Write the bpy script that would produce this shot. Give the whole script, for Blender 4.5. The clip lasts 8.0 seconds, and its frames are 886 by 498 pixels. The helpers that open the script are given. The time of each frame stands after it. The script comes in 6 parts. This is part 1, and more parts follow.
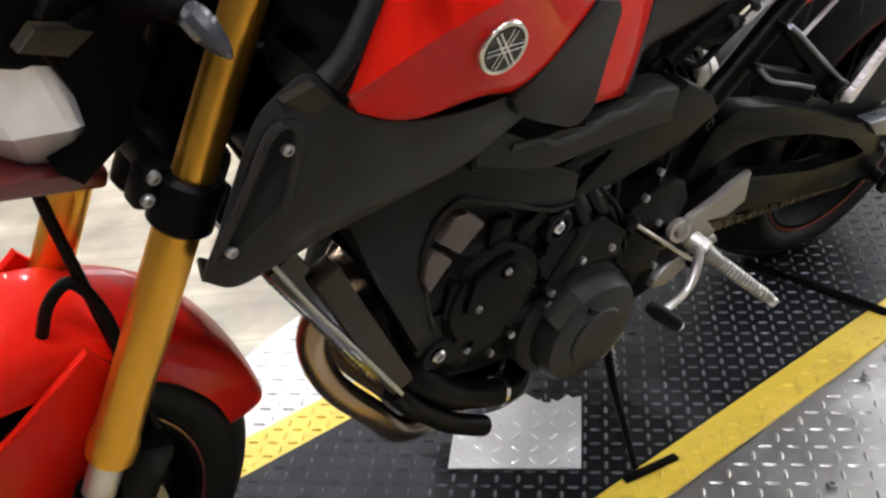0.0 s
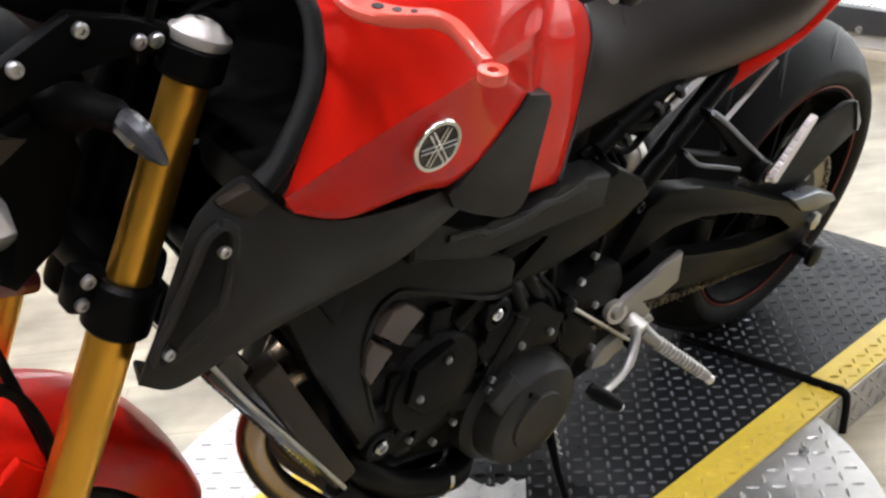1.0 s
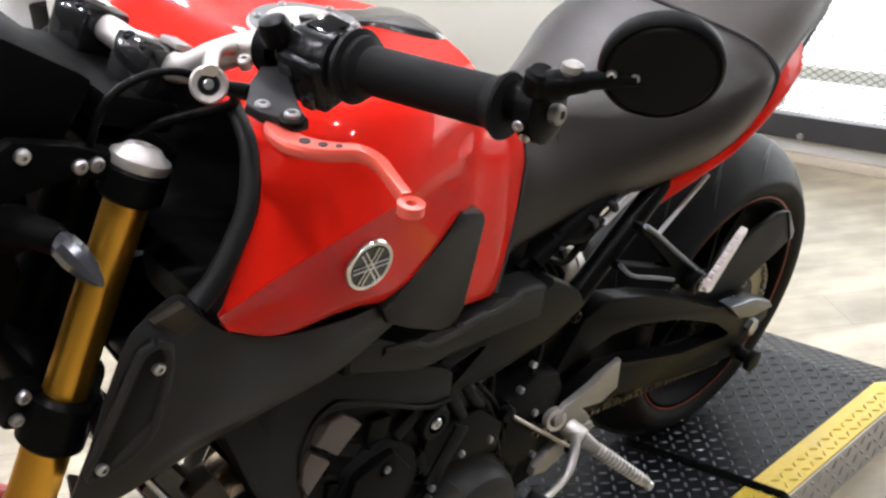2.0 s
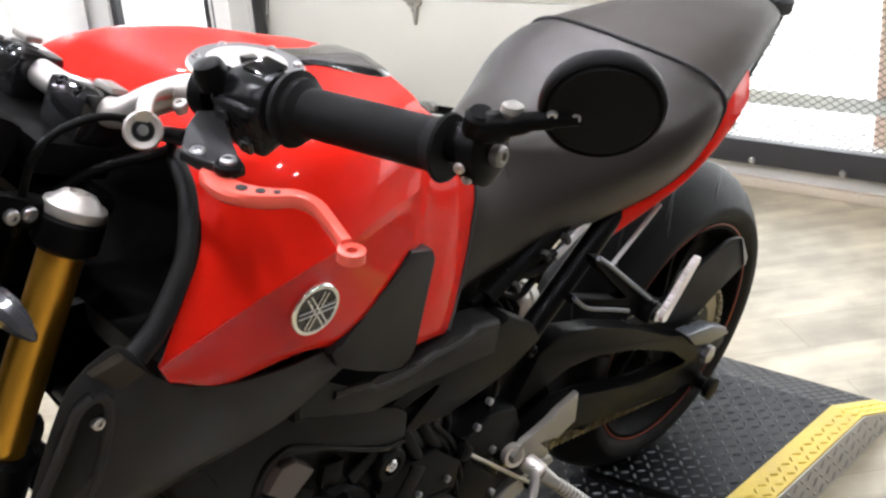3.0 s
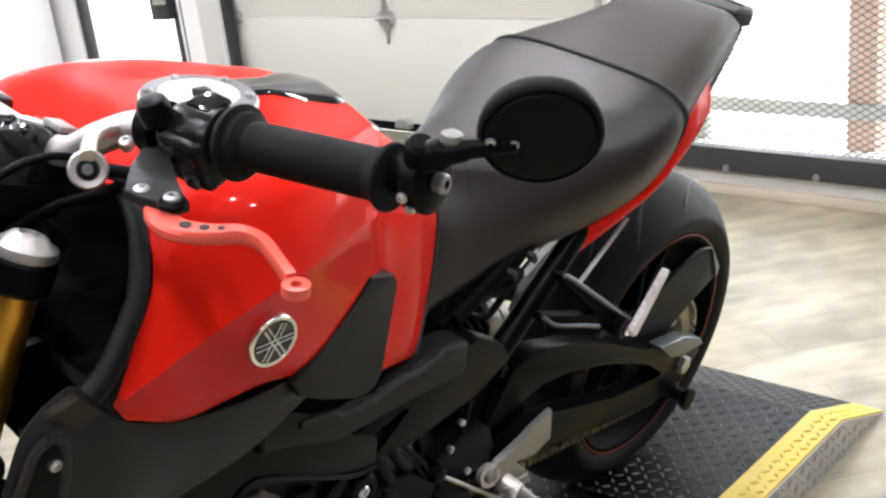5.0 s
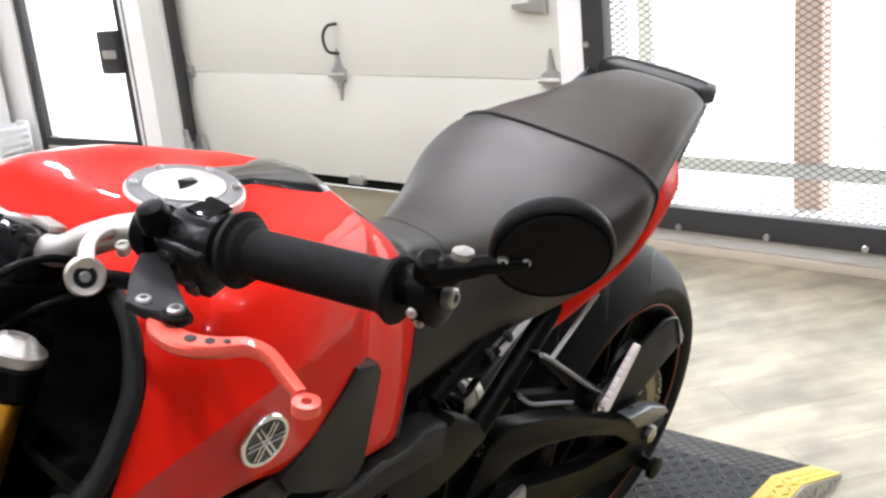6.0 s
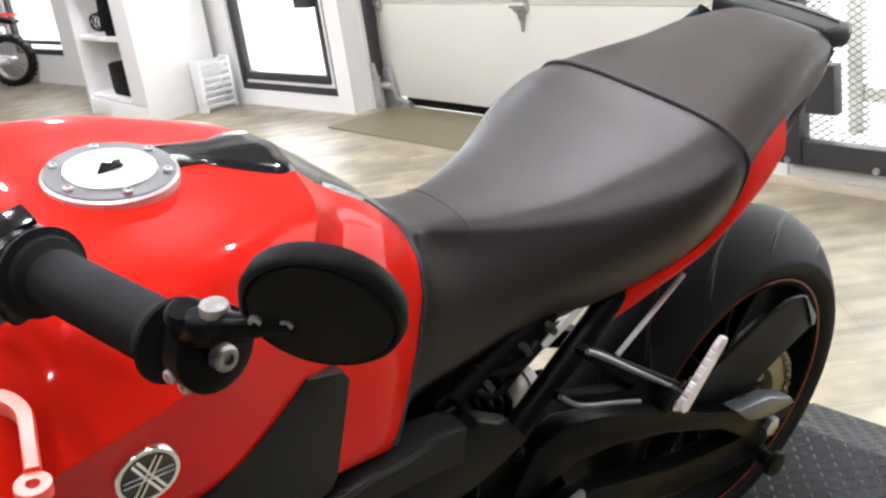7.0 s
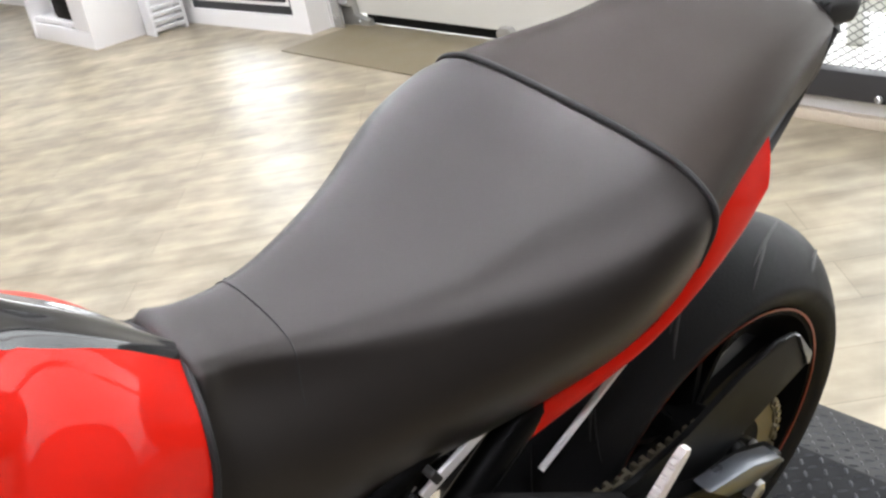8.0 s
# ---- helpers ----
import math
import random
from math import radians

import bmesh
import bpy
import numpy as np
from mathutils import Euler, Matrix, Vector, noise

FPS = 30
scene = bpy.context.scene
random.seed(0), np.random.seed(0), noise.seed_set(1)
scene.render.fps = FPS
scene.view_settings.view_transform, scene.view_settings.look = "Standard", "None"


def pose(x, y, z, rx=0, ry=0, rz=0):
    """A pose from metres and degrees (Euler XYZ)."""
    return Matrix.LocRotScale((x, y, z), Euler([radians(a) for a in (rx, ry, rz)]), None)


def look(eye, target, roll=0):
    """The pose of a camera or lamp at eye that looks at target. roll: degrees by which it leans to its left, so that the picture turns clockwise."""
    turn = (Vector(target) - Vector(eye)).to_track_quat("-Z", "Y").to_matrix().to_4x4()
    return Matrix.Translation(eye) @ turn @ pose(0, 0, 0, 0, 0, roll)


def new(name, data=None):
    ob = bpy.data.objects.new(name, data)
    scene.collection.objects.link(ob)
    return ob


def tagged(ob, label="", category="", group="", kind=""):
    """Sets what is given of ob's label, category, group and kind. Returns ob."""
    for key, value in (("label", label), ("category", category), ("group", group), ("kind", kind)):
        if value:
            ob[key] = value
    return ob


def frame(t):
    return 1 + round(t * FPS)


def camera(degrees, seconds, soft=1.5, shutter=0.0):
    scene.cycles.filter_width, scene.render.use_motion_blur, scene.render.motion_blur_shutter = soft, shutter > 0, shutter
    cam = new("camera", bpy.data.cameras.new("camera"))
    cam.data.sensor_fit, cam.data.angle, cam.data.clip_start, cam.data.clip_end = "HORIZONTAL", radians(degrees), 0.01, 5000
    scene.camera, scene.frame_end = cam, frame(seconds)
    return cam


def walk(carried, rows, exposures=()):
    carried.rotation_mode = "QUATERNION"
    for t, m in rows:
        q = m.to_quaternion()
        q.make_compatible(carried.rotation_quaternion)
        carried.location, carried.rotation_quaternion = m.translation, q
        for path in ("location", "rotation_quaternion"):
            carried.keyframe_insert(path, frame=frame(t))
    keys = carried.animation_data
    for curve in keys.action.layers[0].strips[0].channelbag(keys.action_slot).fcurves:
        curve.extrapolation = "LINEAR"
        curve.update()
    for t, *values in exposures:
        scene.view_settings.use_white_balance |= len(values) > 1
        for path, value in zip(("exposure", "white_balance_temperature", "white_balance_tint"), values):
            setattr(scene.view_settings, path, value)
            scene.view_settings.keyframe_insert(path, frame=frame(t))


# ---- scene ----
cam = camera(45.3, 8.0, 2.5)
ROWS = [
    (0.00, -0.7963, -1.0604, 1.0617, 59.81, 5.16, -38.06),
    (0.50, -0.7824, -1.0676, 1.0664, 61.55, 5.86, -42.07),
    (1.00, -0.7925, -1.0589, 1.0791, 63.50, 4.98, -41.72),
    (1.50, -0.7843, -1.0707, 1.1004, 67.60, 4.91, -42.38),
    (2.00, -0.7859, -1.0925, 1.1073, 68.43, 3.94, -43.54),
    (2.20, -0.7781, -1.0993, 1.1081, 68.19, 4.56, -45.28),
    (3.30, -0.7571, -1.0835, 1.1110, 69.93, 4.56, -46.16),
    (3.50, -0.7497, -1.0833, 1.1067, 68.89, 4.89, -47.31),
    (4.00, -0.7478, -1.0889, 1.1079, 70.78, 5.07, -46.18),
    (4.20, -0.7500, -1.0854, 1.1049, 69.83, 4.47, -46.09),
    (5.30, -0.7436, -1.1061, 1.1202, 71.16, 6.79, -47.58),
    (5.50, -0.7537, -1.1022, 1.1230, 72.55, 5.23, -45.43),
    (5.80, -0.7688, -1.0750, 1.1416, 73.48, 0.43, -46.78),
    (6.00, -0.7588, -1.0692, 1.1581, 72.74, 5.36, -50.30),
    (6.50, -0.6005, -1.0980, 1.1283, 71.67, 10.57, -48.95),
    (6.80, -0.5237, -1.1180, 1.1403, 70.51, 6.04, -41.04),
    (7.00, -0.4783, -1.1044, 1.1386, 70.17, 8.18, -38.39),
    (7.50, -0.3071, -0.9640, 1.1527, 67.87, 8.44, -39.20),
    (8.00, -0.1204, -0.8656, 1.1452, 64.43, 9.86, -39.42),
]
walk(cam, [(t, pose(x, y, z, rx, ry, rz)) for t, x, y, z, rx, ry, rz in ROWS])

# ---- light ----
world = bpy.data.worlds.new("world")
scene.world = world
world.use_nodes = True
sky = world.node_tree.nodes.new("ShaderNodeTexSky")
sky.sky_type, sky.sun_disc = "NISHITA", False
sky.sun_elevation, sky.sun_rotation = radians(48), radians(-125)
world.node_tree.links.new(sky.outputs[0], world.node_tree.nodes["Background"].inputs[0])
world.node_tree.nodes["Background"].inputs[1].default_value = 0.12
scene.view_settings.exposure = 0.87


def lamp(name, kind, m, energy, color=(1, 1, 1), size=1.0, size_y=None):
    data = bpy.data.lights.new(name, kind)
    data.energy, data.color = energy, color
    if kind == "AREA":
        data.shape = "RECTANGLE"
        data.size, data.size_y = size, size_y or size
    ob = new(name, data)
    ob.matrix_world = m
    return ob


sun = lamp("sun", "SUN", look((-3.5, -2.5, 6.0), (0, 0, 0)), 3.0, (1.0, 0.95, 0.88))
sun.data.angle = radians(0.5)


# ---- materials ----
def material(name, color, rough=0.5, metal=0.0, coat=0.0, vary=0.0, vary_scale=6.0, grain=0.0, grain_scale=120.0,
             bump=0.0, bump_scale=200.0, emit=0.0, spec=0.5):
    """A surface with two scales of colour variation, uneven gloss and a fine relief."""
    mat = bpy.data.materials.new(name)
    mat.use_nodes = True
    nodes, links = mat.node_tree.nodes, mat.node_tree.links
    bsdf = nodes["Principled BSDF"]
    bsdf.inputs["Base Color"].default_value = (*color, 1)
    bsdf.inputs["Roughness"].default_value = rough
    bsdf.inputs["Metallic"].default_value = metal
    bsdf.inputs["Coat Weight"].default_value = coat
    bsdf.inputs["Coat Roughness"].default_value = 0.04
    bsdf.inputs["Specular IOR Level"].default_value = spec
    if emit:
        bsdf.inputs["Emission Color"].default_value = (*color, 1)
        bsdf.inputs["Emission Strength"].default_value = emit
    coords = nodes.new("ShaderNodeTexCoord")

    def noise_node(scale, detail):
        n = nodes.new("ShaderNodeTexNoise")
        n.inputs["Scale"].default_value, n.inputs["Detail"].default_value = scale, detail
        links.new(coords.outputs["Object"], n.inputs["Vector"])
        return n
    if vary or grain:
        big, fine = noise_node(vary_scale, 4), noise_node(grain_scale, 3)
        add = nodes.new("ShaderNodeMath")
        add.operation = "MULTIPLY_ADD"
        add.inputs[1].default_value = vary * 2
        links.new(big.outputs[0], add.inputs[0])
        scaled = nodes.new("ShaderNodeMath")
        scaled.operation = "MULTIPLY_ADD"
        scaled.inputs[1].default_value, scaled.inputs[2].default_value = grain * 2, 1 - vary - grain
        links.new(fine.outputs[0], scaled.inputs[0])
        links.new(scaled.outputs[0], add.inputs[2])
        mul = nodes.new("ShaderNodeVectorMath")
        mul.operation = "SCALE"
        mul.inputs[0].default_value = color
        links.new(add.outputs[0], mul.inputs["Scale"])
        links.new(mul.outputs[0], bsdf.inputs["Base Color"])
        gloss = nodes.new("ShaderNodeMath")
        gloss.operation = "MULTIPLY_ADD"
        gloss.inputs[1].default_value, gloss.inputs[2].default_value = rough * 0.5, rough * 0.75
        links.new(big.outputs[0], gloss.inputs[0])
        links.new(gloss.outputs[0], bsdf.inputs["Roughness"])
    if bump:
        b = nodes.new("ShaderNodeBump")
        b.inputs["Strength"].default_value, b.inputs["Distance"].default_value = bump, 0.001
        links.new(noise_node(bump_scale, 4).outputs[0], b.inputs["Height"])
        links.new(b.outputs[0], bsdf.inputs["Normal"])
    return mat


RED = material("red_paint", (0.62, 0.012, 0.005), 0.36, 0.0, 0.42, 0.03, 5, 0.02, 400, spec=0.03)
RED.node_tree.nodes["Principled BSDF"].inputs["Coat IOR"].default_value = 1.33
DARK_RED = material("dark_red_paint", (0.10, 0.006, 0.008), 0.3, 0.0, 1.0, 0.04, 5)
PINK = material("red_anodised", (0.80, 0.11, 0.075), 0.38, 0.2, 0.1, 0.06, 30, 0.03, 500)
PLASTIC = material("matte_black_plastic", (0.0048, 0.0048, 0.0048), 0.46, 0, 0, 0.15, 12, 0.1, 300, 0.25, 900, spec=0.09)
PANEL = material("dark_panel_plastic", (0.024, 0.0235, 0.0228), 0.44, 0, 0, 0.12, 9, 0.08, 300, 0.2, 900, spec=0.16)
SATIN = material("satin_black_metal", (0.0032, 0.0032, 0.0032), 0.32, 0.0, 0, 0.15, 14, 0.1, 300, 0.15, 600, spec=0.06)
GLOSS_BLACK = material("gloss_black", (0.008, 0.008, 0.0085), 0.14, 0, 0.6, 0.1, 8, spec=0.3)
ENGINE = material("black_engine_paint", (0.0034, 0.0034, 0.0034), 0.4, 0.0, 0, 0.2, 22, 0.15, 250, 0.4, 500, spec=0.06)
RUBBER = material("tyre_rubber", (0.008, 0.008, 0.0084), 0.55, 0, 0, 0.2, 18, 0.15, 250, 0.4, 350, spec=0.14)
GRIP = material("grip_rubber", (0.006, 0.006, 0.006), 0.62, 0, 0, 0.15, 30, 0.1, 400, 0.15, 900, spec=0.1)
VINYL = material("seat_vinyl", (0.0058, 0.0046, 0.0038), 0.41, 0, 0, 0.06, 7, 0.06, 500, 0.2, 1100, spec=0.55)
VINYL.node_tree.nodes["Principled BSDF"].inputs["Specular Tint"].default_value = (1, 0.93, 0.88, 1)
BROWN_VINYL = material("brown_seat_vinyl", (0.011, 0.0076, 0.0054), 0.46, 0, 0, 0.08, 9, 0.08, 500, 0.4, 1100, spec=0.42)
BROWN_VINYL.node_tree.nodes["Principled BSDF"].inputs["Specular Tint"].default_value = (1, 0.86, 0.75, 1)
SEAM = material("seam_cord", (0.008, 0.008, 0.008), 0.6)
GOLD = material("gold_anodised", (0.80, 0.42, 0.055), 0.30, 0.95, 0, 0.03, 8, 0.02, 400)
SILVER = material("brushed_aluminium", (0.66, 0.64, 0.61), 0.34, 0.9, 0, 0.08, 15, 0.06, 350)
PALE_METAL = material("cast_aluminium", (0.55, 0.52, 0.48), 0.42, 0.75, 0, 0.1, 20, 0.08, 350, 0.3, 500)
CHROME = material("bright_metal", (0.8, 0.79, 0.77), 0.15, 1.0, 0, 0.05, 20)
BRONZE = material("heat_tinted_steel", (0.33, 0.245, 0.17), 0.26, 0.95, 0, 0.25, 9, 0.08, 200)
STEEL = material("bolt_steel", (0.5, 0.5, 0.5), 0.3, 0.95, 0, 0.1, 60)
CHAIN_METAL = material("chain_steel", (0.24, 0.21, 0.15), 0.42, 0.8, 0, 0.25, 60)
ORANGE = material("orange_rim_tape", (0.30, 0.055, 0.028), 0.35, 0, 0, 0.08, 20)
LENS = material("clear_lens", (0.05, 0.05, 0.055), 0.16, 0.25, 0.8, 0.5, 90)
WHITE_GLASS = material("headlamp_reflector", (0.90, 0.88, 0.91), 0.14, 0.4, 1.0, 0.10, 25)
HOSE = material("rubber_hose", (0.003, 0.003, 0.003), 0.42, 0, 0, 0.1, 30, spec=0.08)
WALL_PAINT = material("white_wall_paint", (0.8, 0.79, 0.76), 0.6, 0, 0, 0.03, 2.0, 0.015, 60, 0.15, 150)
DOOR_PAINT = material("cream_door_paint", (0.61, 0.60, 0.53), 0.45, 0, 0, 0.03, 3.0, 0.02, 80, 0.3, 120)
CABINET_PAINT = material("white_laminate", (0.82, 0.81, 0.79), 0.4, 0, 0, 0.02, 4.0)
DARK_STEEL = material("dark_frame_steel", (0.045, 0.045, 0.047), 0.45, 0.4, 0, 0.15, 12, 0.1, 200, 0.2, 300)
GALVANISED = material("galvanised_steel", (0.5, 0.5, 0.48), 0.42, 0.85, 0, 0.15, 20, 0.1, 150)
DARK_WALL = material("dark_grey_wall_paint", (0.20, 0.196, 0.19), 0.7, 0, 0, 0.06, 2.0, 0.03, 60)
CEILING_PAINT = material("ceiling_paint", (0.11, 0.108, 0.105), 0.7, 0, 0, 0.03, 2.0)
TREAD_SILVER = material("aluminium_tread_plate", (0.46, 0.45, 0.43), 0.36, 0.85, 0, 0.12, 7, 0.1, 90, 0.3, 220)
TREAD_BLACK = material("black_tread_plate", (0.008, 0.0085, 0.0095), 0.40, 0.0, 0, 0.25, 8, 0.2, 120, 0.35, 220, spec=0.16)
TREAD_YELLOW = material("yellow_painted_plate", (0.66, 0.47, 0.05), 0.42, 0, 0, 0.16, 10, 0.12, 90, 0.35, 220)
LUG_BLACK = material("worn_black_lugs", (0.078, 0.081, 0.087), 0.34, 0.35, 0, 0.35, 12, 0.25, 150, 0.2, 220, spec=0.4)
PERCH = material("grey_cast_perch", (0.014, 0.0135, 0.014), 0.42, 0.1, 0, 0.12, 20, 0.08, 300, 0.2, 500, spec=0.2)
COWL = material("dull_black_cowl", (0.0022, 0.0022, 0.0022), 0.55, 0, 0, 0.15, 12, 0.1, 300, 0.2, 900, spec=0.04)
BRIGHT_PLATE = material("polished_tread_plate", (0.90, 0.89, 0.86), 0.34, 0.35, 0, 0.06, 14, 0.05, 150)
FRAME = material("dark_grey_cast_frame", (0.011, 0.0105, 0.010), 0.4, 0, 0, 0.12, 12, 0.1, 300, 0.2, 600, spec=0.10)
BROWN = material("brown_cover_paint", (0.075, 0.055, 0.046), 0.45, 0, 0, 0.12, 20, 0.08, 200)
EDGE = material("grey_edge_rubber", (0.010, 0.0098, 0.0096), 0.5, 0, 0, 0.12, 12, 0.1, 300, 0.2, 600, spec=0.12)
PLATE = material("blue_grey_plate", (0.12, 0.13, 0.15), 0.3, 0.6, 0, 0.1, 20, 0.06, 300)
CAST = material("grey_cast_metal", (0.30, 0.285, 0.26), 0.42, 0.7, 0, 0.12, 20, 0.08, 350, 0.3, 500)
# brown of the radiator tank; also paints reflected light on shell and scoop
BROWN_AND_SHEEN = material("brown_plastic_and_sheen", (0.034, 0.026, 0.018), 0.45, 0, 0, 0.15, 20, 0.1, 200, spec=0.2)
PEG = material("worn_cast_silver", (0.84, 0.79, 0.77), 0.45, 0.3, 0, 0.08, 30, 0.06, 300)
LAMP_GLOW = material("lamp_glow", (0.97, 0.972, 1.06), 0.5, emit=420.0)
OUTSIDE = material("yard_glow", (0.95, 0.98, 1), 0.9, emit=2.3)
BRICK_POST = material("brick_red_post", (0.60, 0.45, 0.37), 0.8, 0, 0, 0.15, 12, 0.1, 60)
KERB = material("tan_concrete", (0.5, 0.43, 0.33), 0.75, 0, 0, 0.12, 6, 0.1, 90, 0.4, 120)
GREY_PLASTIC = material("white_plastic", (0.72, 0.72, 0.72), 0.45, 0, 0, 0.05, 10)


def plank_floor():
    """Wood-look vinyl planks: boards of 0.18 by 1.2 m, with a grain along their length and worn gloss."""
    mat = bpy.data.materials.new("wood_look_vinyl")
    mat.use_nodes = True
    nodes, links = mat.node_tree.nodes, mat.node_tree.links
    bsdf = nodes["Principled BSDF"]
    coords = nodes.new("ShaderNodeTexCoord")
    turn = nodes.new("ShaderNodeMapping")
    turn.inputs["Rotation"].default_value = (0, 0, radians(38))
    links.new(coords.outputs["Object"], turn.inputs[0])
    brick = nodes.new("ShaderNodeTexBrick")
    brick.inputs["Scale"].default_value = 1.0
    brick.inputs["Brick Width"].default_value, brick.inputs["Row Height"].default_value = 1.2, 0.18
    brick.inputs["Mortar Size"].default_value = 0.0012
    brick.inputs["Color1"].default_value, brick.inputs["Color2"].default_value = (0.345, 0.30, 0.212, 1), (0.285, 0.244, 0.168, 1)
    brick.inputs["Mortar"].default_value = (0.21, 0.175, 0.12, 1)
    links.new(turn.outputs[0], brick.inputs["Vector"])
    stretch = nodes.new("ShaderNodeMapping")
    stretch.inputs["Scale"].default_value = (2.6, 15, 1)
    links.new(turn.outputs[0], stretch.inputs[0])
    grain = nodes.new("ShaderNodeTexNoise")
    grain.inputs["Scale"].default_value, grain.inputs["Detail"].default_value = 1.0, 6
    links.new(stretch.outputs[0], grain.inputs["Vector"])
    ramp = nodes.new("ShaderNodeMapRange")
    ramp.inputs["From Min"].default_value, ramp.inputs["From Max"].default_value = 0.3, 0.7
    ramp.inputs["To Min"].default_value, ramp.inputs["To Max"].default_value = 0.74, 1.16
    links.new(grain.outputs[0], ramp.inputs[0])
    blotch = nodes.new("ShaderNodeTexNoise")
    blotch.inputs["Scale"].default_value, blotch.inputs["Detail"].default_value = 7.0, 6
    links.new(turn.outputs[0], blotch.inputs["Vector"])
    patch = nodes.new("ShaderNodeMapRange")
    patch.inputs["From Min"].default_value, patch.inputs["From Max"].default_value = 0.35, 0.68
    patch.inputs["To Min"].default_value, patch.inputs["To Max"].default_value = 0.74, 1.22
    links.new(blotch.outputs[0], patch.inputs[0])
    both = nodes.new("ShaderNodeMath")
    both.operation = "MULTIPLY"
    links.new(ramp.outputs[0], both.inputs[0])
    links.new(patch.outputs[0], both.inputs[1])
    mul = nodes.new("ShaderNodeVectorMath")
    mul.operation = "SCALE"
    links.new(brick.outputs[0], mul.inputs[0])
    links.new(both.outputs[0], mul.inputs["Scale"])
    links.new(mul.outputs[0], bsdf.inputs["Base Color"])
    wear = nodes.new("ShaderNodeTexNoise")
    wear.inputs["Scale"].default_value = 1.7
    links.new(coords.outputs["Object"], wear.inputs["Vector"])
    gloss = nodes.new("ShaderNodeMapRange")
    gloss.inputs["To Min"].default_value, gloss.inputs["To Max"].default_value = 0.31, 0.50
    links.new(wear.outputs[0], gloss.inputs[0])
    links.new(gloss.outputs[0], bsdf.inputs["Roughness"])
    b = nodes.new("ShaderNodeBump")
    b.inputs["Strength"].default_value, b.inputs["Distance"].default_value = 0.06, 0.001
    links.new(grain.outputs[0], b.inputs["Height"])
    links.new(b.outputs[0], bsdf.inputs["Normal"])
    return mat


FLOOR = plank_floor()


# ---- mesh helpers ----
def part(name, bm, mat, parent=None, label="", sharp=38):
    """Links a bmesh as one mesh object under a thing or a part."""
    data = bpy.data.meshes.new(name)
    bmesh.ops.recalc_face_normals(bm, faces=bm.faces)
    for f in bm.faces:
        f.smooth = True
    bm.to_mesh(data)
    bm.free()
    data.set_sharp_from_angle(angle=radians(sharp))
    data.materials.append(mat)
    ob = new(name, data)
    if parent:
        ob.parent = parent
    if label:
        ob["label"] = label
    return ob


def thing(name, m, label, category, group="", kind=""):
    ob = new(name)
    ob.matrix_world = m
    return tagged(ob, label, category, group, kind)


def curve(points, steps=6):
    """A smooth line through the points; a point given twice makes a corner."""
    p = [Vector(q) for q in points]
    for i in range(1, len(p)):
        if (p[i] - p[i - 1]).length < 1e-7:
            return (curve(p[:i], steps) if i > 1 else p[:1]) + (curve(p[i:], steps) if i < len(p) - 1 else p[i:])
    p = [p[0] * 2 - p[1]] + p + [p[-1] * 2 - p[-2]]
    out = []
    for i in range(1, len(p) - 2):
        for k in range(steps):
            t = k / steps
            out.append(0.5 * (2 * p[i] + (p[i + 1] - p[i - 1]) * t + (2 * p[i - 1] - 5 * p[i] + 4 * p[i + 1] - p[i + 2]) * t * t
                              + (3 * p[i] - p[i - 1] - 3 * p[i + 1] + p[i + 2]) * t ** 3))
    return out + [p[-2]]


def tube(points, radius, seg=10, bm=None, flat=1.0):
    """A tube along the points; radius may be a list. flat squashes it across."""
    bm = bm or bmesh.new()
    pts = [Vector(q) for q in points]
    side = None
    rings = []
    for i, p in enumerate(pts):
        d = (pts[min(i + 1, len(pts) - 1)] - pts[max(i - 1, 0)]).normalized()
        if side is None:
            side = d.orthogonal().normalized()
        side = (side - d * side.dot(d)).normalized()
        up = d.cross(side)
        r = radius[i] if isinstance(radius, (list, tuple)) else radius
        rings.append([bm.verts.new(p + side * (r * math.cos(a)) + up * (r * flat * math.sin(a)))
                      for a in (2 * math.pi * k / seg for k in range(seg))])
    for a, b in zip(rings, rings[1:]):
        for k in range(seg):
            bm.faces.new((a[k], a[(k + 1) % seg], b[(k + 1) % seg], b[k]))
    bm.faces.new(rings[0])
    bm.faces.new(rings[-1])
    return bm


def lathe(base, axis, profile, seg=24, bm=None, closed=False):
    """Turns a profile of (distance along the axis, radius) round the axis."""
    bm = bm or bmesh.new()
    base, d = Vector(base), Vector(axis).normalized()
    s = d.orthogonal().normalized()
    u = d.cross(s)
    rings = [[bm.verts.new(base + d * h + (s * math.cos(2 * math.pi * k / seg) + u * math.sin(2 * math.pi * k / seg)) * max(r, 1e-4))
              for k in range(seg)] for h, r in profile]
    pairs = list(zip(rings, rings[1:])) + ([(rings[-1], rings[0])] if closed else [])
    for a, b in pairs:
        for k in range(seg):
            bm.faces.new((a[k], a[(k + 1) % seg], b[(k + 1) % seg], b[k]))
    if not closed:
        bm.faces.new(rings[0])
        bm.faces.new(rings[-1])
    return bm


def rod(a, b, r, r2=None, seg=14, edge=0.0, bm=None):
    """A straight round bar from a to b, its ends eased by edge."""
    a, b = Vector(a), Vector(b)
    n = (b - a).length
    r2 = r if r2 is None else r2
    e = min(edge, n * 0.4)
    prof = [(0, r - e), (e, r), (n - e, r2), (n, r2 - e)] if e else [(0, r), (n, r2)]
    return lathe(a, b - a, prof, seg, bm)


